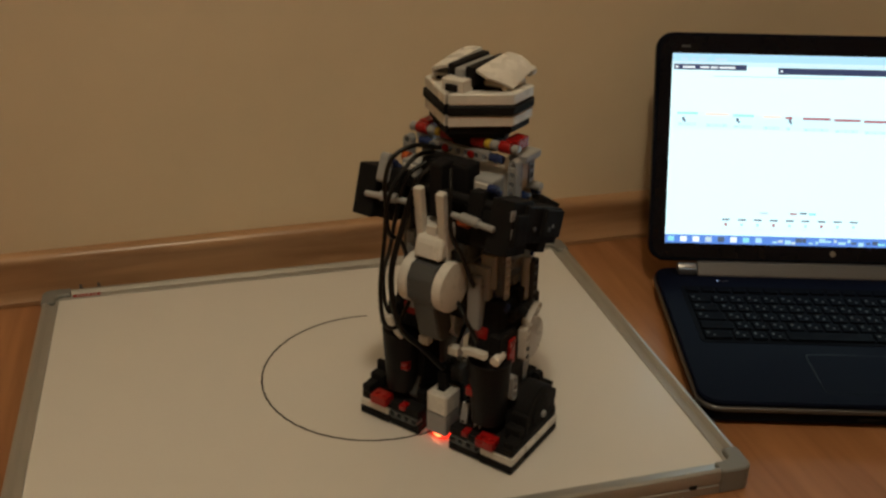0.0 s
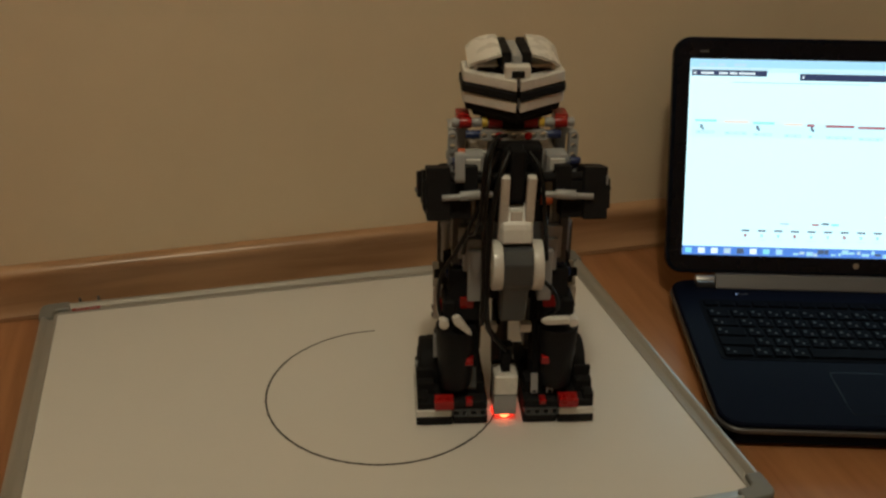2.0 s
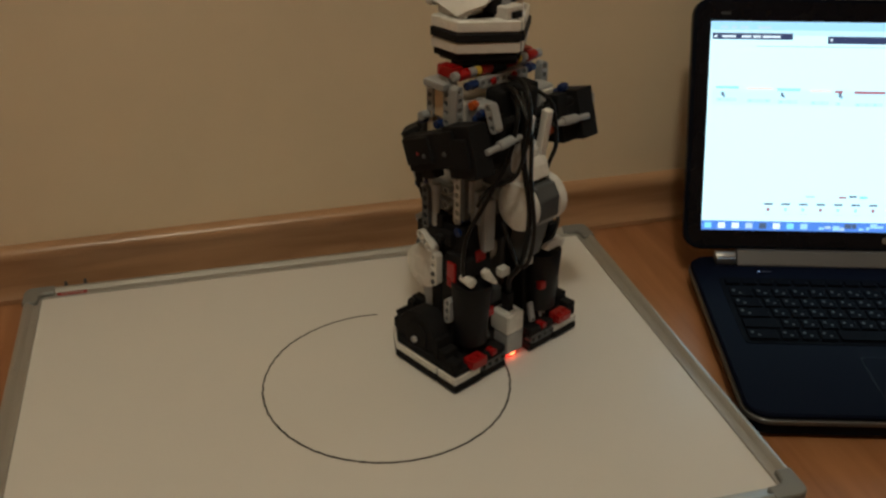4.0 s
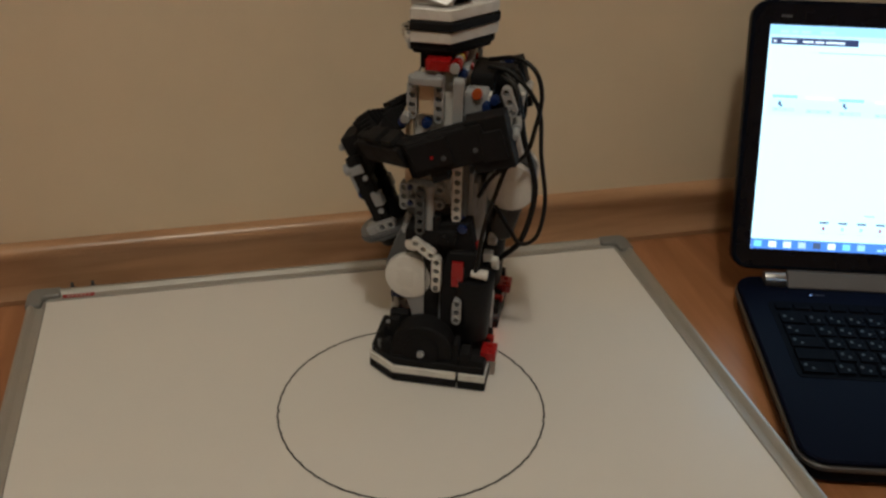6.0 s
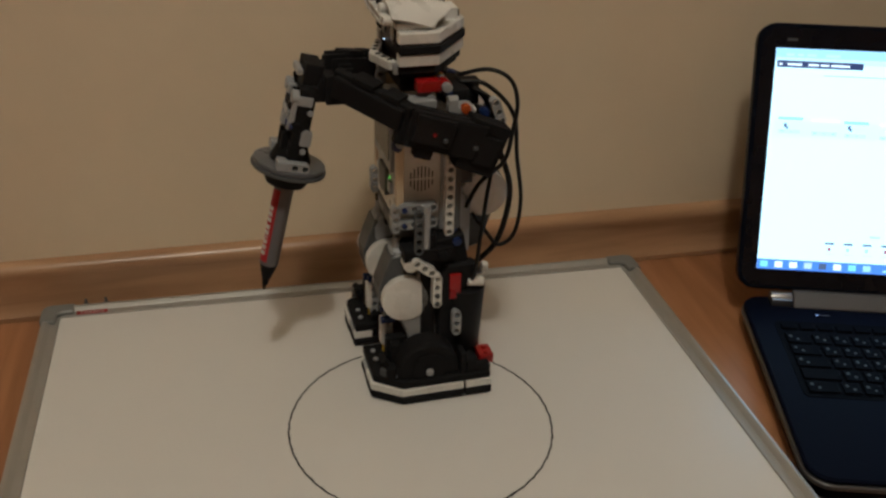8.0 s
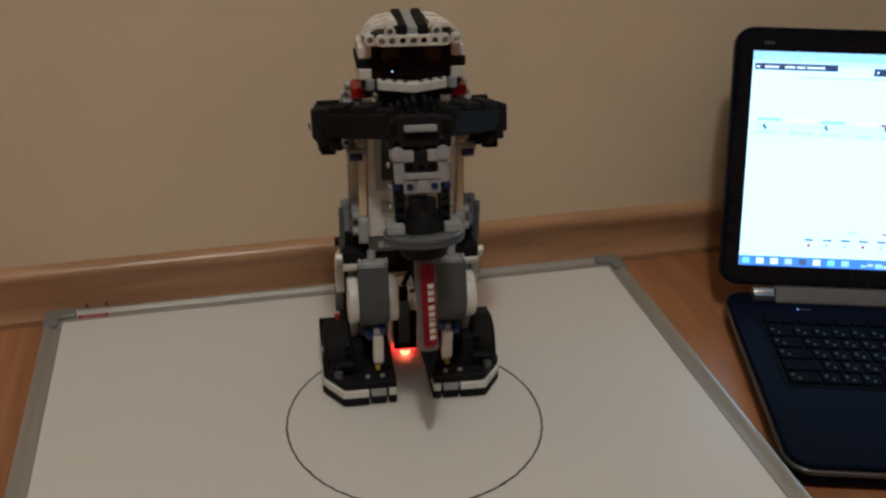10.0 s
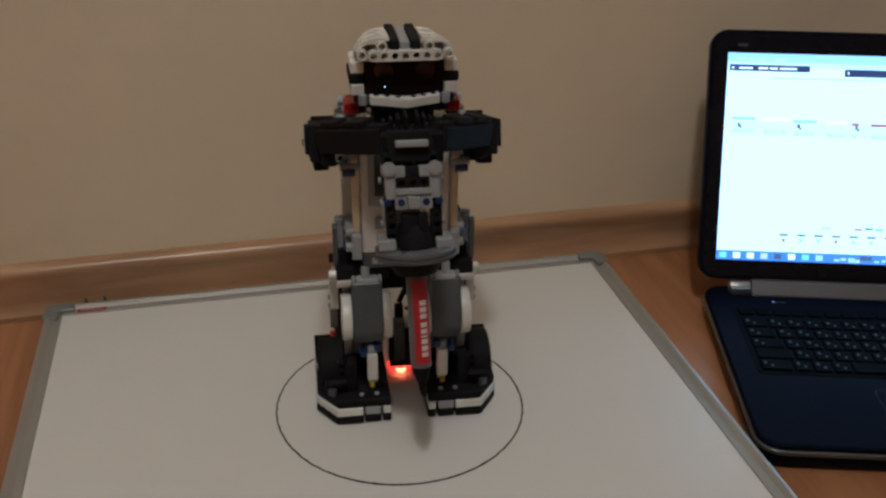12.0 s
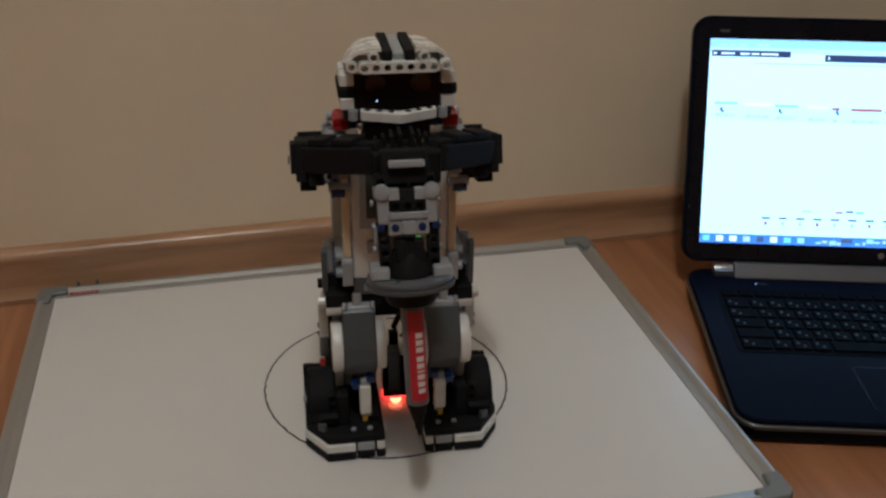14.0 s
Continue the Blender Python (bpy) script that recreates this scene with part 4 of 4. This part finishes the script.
# ---- the laptop ----
def laptop():
    m = pose(0.6688, -0.0900, -0.018, 0, 0, -16.25)
    lap = thing("laptop", "open blue-black laptop with a bright screen on the floor", "laptop", at=m)
    wide, deep = 414.0, 272.0
    top = 28.0

    def rounded(x0, y0, x1, y1, r, n=6):
        pts = []
        for cx, cy, a0 in ((x1 - r, y1 - r, 0), (x0 + r, y1 - r, 90), (x0 + r, y0 + r, 180), (x1 - r, y0 + r, 270)):
            for k in range(n + 1):
                a = radians(a0 + 90 * k / n)
                pts.append((cx + r * math.cos(a), cy + r * math.sin(a)))
        return pts
    bm = new_bm()
    prism(bm, rounded(4, -deep + 4, wide - 4, 2, 20), 4, 17, "z", 2)
    base = part("base", bm, SHELL, lap, "blue-black laptop base with silver edge")
    bm = new_bm()
    prism(bm, rounded(0, -deep, wide, 4, 22), 17.2, 22.5, "z", 1.2)
    part("edge_trim", bm, TRIM, base)
    bm = new_bm()
    prism(bm, rounded(1.5, -deep + 1.5, wide - 1.5, 3, 21), 22.6, top, "z", 1.8)
    part("palm_rest", bm, PALM, base, "dark blue glossy palm rest, tinted for the screen's reflected light")
    for x, y in ((30, -20), (wide - 30, -20), (30, -deep + 30), (wide - 30, -deep + 30)):
        bm = new_bm()
        cyl(bm, (x, y, 0), (x, y, 5), 7, None, 16, 0.5)
        part("rubber_foot", bm, RUBBER, base)
    for x in (150, 178):
        bm = new_bm()
        span(bm, (x, -deep + 2.6, 9), (x + 22, -deep + 5, 13), 0.4)
        part("card_slot", bm, BLACK, base)
    # keyboard well and keys
    bm = new_bm()
    prism(bm, rounded(24, -165, wide - 24, -44, 6), top + 0.1, top + 0.5, "z", 0)
    well = part("keyboard_well", bm, KEYM, base)
    rows = [(-50, 9), (-67, 16), (-86, 16), (-105, 16), (-124, 16), (-143, 16)]
    leads = (0, 12, 20, 26, 34, 22)
    shared = {}
    for r, (y, h) in enumerate(rows):
        x = 29.0
        end = wide - 29.0
        col = 0
        while x < end - 9:
            w = 15.6
            if r == 0:
                w = 14.6
            elif col == 0:
                w = 15.6 + leads[r] * 0.55
            if r == 5 and col == 4:
                w = 88.0
            w = min(w, end - x)
            key = (round(w, 1), h)
            if key not in shared:
                bm = new_bm()
                prism(bm, [(0, -h), (w, -h), (w, 0), (0, 0)], 0, 1.8, "z", 0.7)
                ob = part("key", bm, KEYM, well)
                shared[key] = ob.data
            else:
                ob = new("key", shared[key])
                ob.parent = well
            ob.matrix_basis = Matrix.Translation((x * MM, y * MM, (top + 0.5) * MM))
            if w < 30 and r > 0:
                if "legend" not in shared:
                    bm = new_bm()
                    span(bm, (3.2, -7.5, 1.82), (6.0, -4.0, 1.92), 0)
                    span(bm, (9.0, -12, 1.82), (11.4, -9, 1.92), 0)
                    leg_ob = part("legend_bar", bm, surface("key_legend", (0.022, 0.024, 0.030), 0.5), ob)
                    shared["legend"] = leg_ob.data
                else:
                    leg_ob = new("legend_bar", shared["legend"])
                    leg_ob.parent = ob
            x += w + 2.8
            col += 1
    # touchpad, status light, hinge strip
    bm = new_bm()
    prism(bm, rounded(122, -253, 232, -183, 6), top - 0.2, top + 0.35, "z", 0.3)
    part("touchpad_rim", bm, SHELL, base)
    bm = new_bm()
    prism(bm, rounded(123.5, -251.5, 230.5, -184.5, 5), top + 0.36, top + 0.5, "z", 0)
    part("touchpad", bm, PALM, base)
    bm = new_bm()
    span(bm, (69, -30.2, top), (71.2, -28.8, top + 0.4), 0)
    part("status_light", bm, STATUS, base)
    bm = new_bm()
    span(bm, (72.5, -29.8, top), (83, -29.1, top + 0.3), 0)
    part("status_line", bm, surface("status_print", (0.10, 0.10, 0.13), 0.4), base)
    bm = new_bm()
    prism(bm, [(-19, top), (-18, top + 2), (-8, top + 13), (-3, top + 13), (-3, top)], 50, wide - 50, "x", 0.8)
    part("hinge_strip", bm, surface("hinge_grey", (0.115, 0.113, 0.118), 0.42, metal=0.3, vary=0.06, scale=60), base, "brushed grey hinge strip")
    for x in (28, wide - 49):
        bm = new_bm()
        cyl(bm, (x, -8, top + 5), (x + 21, -8, top + 5), 6.5, None, 20, 0.8)
        span(bm, (x, -17, top), (x + 21, -6, top + 8), 1.6)
        part("hinge", bm, STEEL, base, smooth=True)
    # lid: built upright, leaning back 21.5 degrees
    at = pose(0, -0.006, 0.028, 0, 0, 0) @ pose(0, 0, 0, -21.5, 0, 0)
    bm = new_bm()
    prism(bm, rounded(-6, 12, wide + 6, 275, 18), -3, 9, "y", 1.6)
    lid = part("lid", bm, SHELL, lap, "glossy black screen frame", at=at)
    bm = new_bm()
    prism(bm, rounded(-2, 16, wide + 2, 271, 15), -3.5, -2.9, "y", 0)
    part("bezel", bm, surface("bezel_gloss", (0.0055, 0.0055, 0.0095), 0.22, spec=0.25), lid)
    bm = new_bm()
    span(bm, (12, -4.0, 33), (wide - 12, -3.55, 251), 0)
    scr = part("screen", bm, SCREEN, lid, "bright white screen with a programming window")

    def mark(x0, z0, x1, z1, m, name="screen_bar", depth=4.2):
        bm = new_bm()
        span(bm, (x0, -depth, z0), (x1, -depth + 0.15, z1), 0)
        part(name, bm, m, scr)
    g = {
        "pale": glow("screen_pale", (0.66, 0.90, 0.97), 1.1), "sky": glow("screen_pale_blue", (0.50, 0.82, 1.0), 1.0), "dark": glow("screen_dark", (0.07, 0.09, 0.20), 0.6), "blue": glow("screen_taskbar", (0.12, 0.28, 0.80), 1.0),
        "green": glow("screen_green", (0.45, 0.95, 0.85), 1.0), "orange": glow("screen_orange", (1.0, 0.80, 0.68), 1.05), "red": glow("screen_red", (0.55, 0.16, 0.20), 0.8),
        "grey": glow("screen_grey", (0.62, 0.78, 0.88), 1.0), "ink": glow("screen_ink", (0.12, 0.16, 0.25), 0.8), "cyan": glow("screen_cyan", (0.35, 0.85, 0.95), 1.0), "band": glow("screen_band", (0.69, 0.945, 1.0), 1.22), "white": glow("screen_icon", (0.9, 0.97, 1.0), 1.2),
    }
    mark(12, 242, wide - 12, 251, g["sky"])
    for x, w in ((22, 8), (33, 6), (42, 9), (60, 14)):
        mark(x, 243.5, x + w, 246, g["grey"], depth=4.3)
    mark(12, 236.8, wide - 12, 241.8, g["pale"])
    mark(14, 232.5, 97, 239, g["dark"], depth=4.25)
    for x, w in ((16, 3), (24, 14), (44, 10), (56, 8), (66, 18)):
        mark(x, 234.5, x + w, 236.6, g["white"], depth=4.3)
    mark(133, 229, wide - 12, 236.5, g["dark"])
    mark(136, 231.5, 138, 234, g["white"], depth=4.3)
    mark(60, 225, 210, 226.5, g["grey"])
    # rows of program blocks on a faint cyan band
    mark(16, 165, wide - 13, 180.5, g["band"], depth=4.1)
    x = 20
    for w, m in ((26, "green"), (4, None), (30, "orange"), (0, None), (26, "green"), (6, None), (24, "orange"), (0, None), (10, "red"), (8, None), (34, "red"), (0, None), (32, "red"), (0, None), (32, "red"), (0, None), (30, "red"), (0, None), (24, "green")):
        if m:
            dz = -0.026 * (x - 20)
            mark(x, 181.8 + dz, x + w - 2, 184.5 + dz, g[m])
            mark(x + 1, 168.5 + dz, x + w - 4, 172.5 + dz, g["pale"])
            for k in range(int(w // 9)):
                mark(x + 3 + k * 9, 169.8 + dz, x + 5.5 + k * 9, 171.2 + dz, g["grey"] if k % 3 == 1 else g["sky"], depth=4.3)
        x += w + (2 if m else 0)
    for x in (28, 90, 150):
        mark(x - 2.0, 174.5, x + 0.6, 178.5, g["ink"])
        mark(x, 173, x + 2, 175.5, g["ink"], depth=4.3)
    for k in range(9):
        mark(77 + k * 18.4, 60.5, 86 + k * 18.4, 62.4, g["ink"])
        mark(80 + k * 18.4, 54, 83 + k * 18.4, 57.5, g["sky"] if k % 3 else g["red"])
        mark(77 + k * 18.4, 50.5, 87 + k * 18.4, 51.2, g["grey"])
    mark(155, 68.5, 163, 70.5, g["red"])
    mark(166, 69.5, 174, 71.5, g["ink"])
    mark(177, 68.5, 185, 71, g["cyan"])
    mark(120, 68.5, 130, 71, g["grey"])
    # task bar with square buttons
    mark(12, 33, wide - 12, 43, g["blue"])
    for k, m in enumerate(("cyan", "white", "white", "grey", "ink", "white", "cyan", "sky")):
        mark(15 + k * 14.5, 35, 22.5 + k * 14.5, 41, g[m], depth=4.4)
    rnd = random.Random(9)
    x = 136
    while x < wide - 20:
        w = rnd.uniform(3, 9)
        z = 33.5 + rnd.uniform(0, 4)
        mark(x, z, x + w, min(42.5, z + rnd.uniform(2, 5)), g[rnd.choice(("sky", "cyan", "ink", "sky", "grey"))], depth=4.3)
        x += w + rnd.uniform(0, 3)
    # maker's badges as plain shapes
    bm = new_bm()
    disc(bm, (wide / 2, -3.2, 24), (0, 1, 0), 3.4, 1.2, 0.3, 20)
    part("badge", bm, STEEL, lid)
    bm = new_bm()
    span(bm, (22, -4.0, 258), (32, -3.4, 260.5), 0)
    part("badge_bar", bm, DARK, lid)
    return lap


setting()
whiteboard()
fresh = ink()
robot, arm = build_robot()
laptop()
floor_planks(bpy.data.objects["floor"])


def at_robot(x, y, heading):
    return pose(x * MM, y * MM, 0.0005, 0, 0, heading - 90)


def on_circle(angle, lead=92.6):
    a = radians(angle)
    return at_robot(CX + 110 * math.cos(a), CY + 110 * math.sin(a), angle + lead)


def motions():
    turn = [(0.0, -53.0), (0.5, -43.2), (1.0, -33.4), (1.5, -23.6), (2.0, -13.8), (2.5, -4.0), (3.0, 5.8), (4.0, 25.4), (5.0, 45.0), (5.5, 54.8), (6.0, 64.6), (6.5, 74.7), (6.9, 82.0), (7.1, 83.0)]
    rows = [(t, on_circle(a, 92.6 + max(0.0, 1.8 - 1.6 * t))) for t, a in turn]
    rows += [(7.7, on_circle(83.2)), (8.4, at_robot(324, -118, 205)), (9.1, at_robot(321, -134, 244)), (9.7, at_robot(321, -142, 266)), (10.5, at_robot(321.3, -145, 266)), (11.0, at_robot(321.5, -151, 266)), (11.5, at_robot(321, -171, 265.7)), (12.0, at_robot(320.5, -191.5, 265.5)), (12.5, at_robot(318.5, -211, 265.3)), (13.0, at_robot(317, -230, 265.3)), (13.5, at_robot(314.5, -250, 265.5)), (14.0, at_robot(313, -273, 265.8))]
    walk(robot, rows)
    walk(fresh, [(t, pose(0, 0, 0, 0, 0, a + 53.0)) for t, a in turn] + [(14.0, pose(0, 0, 0, 0, 0, 136.0))])
    px, py, pz = [v * MM for v in PIVOT]
    walk(arm, [(t, pose(px, py, pz, a, 0, 0)) for t, a in ((0.0, -39.5), (6.9, -39.5), (7.0, -38.0), (7.1, -27.5), (7.2, -2.0), (7.3, 0.5), (7.45, 0.0), (9.0, -1.0), (10.0, -2.0), (14.0, -2.0))])


motions()
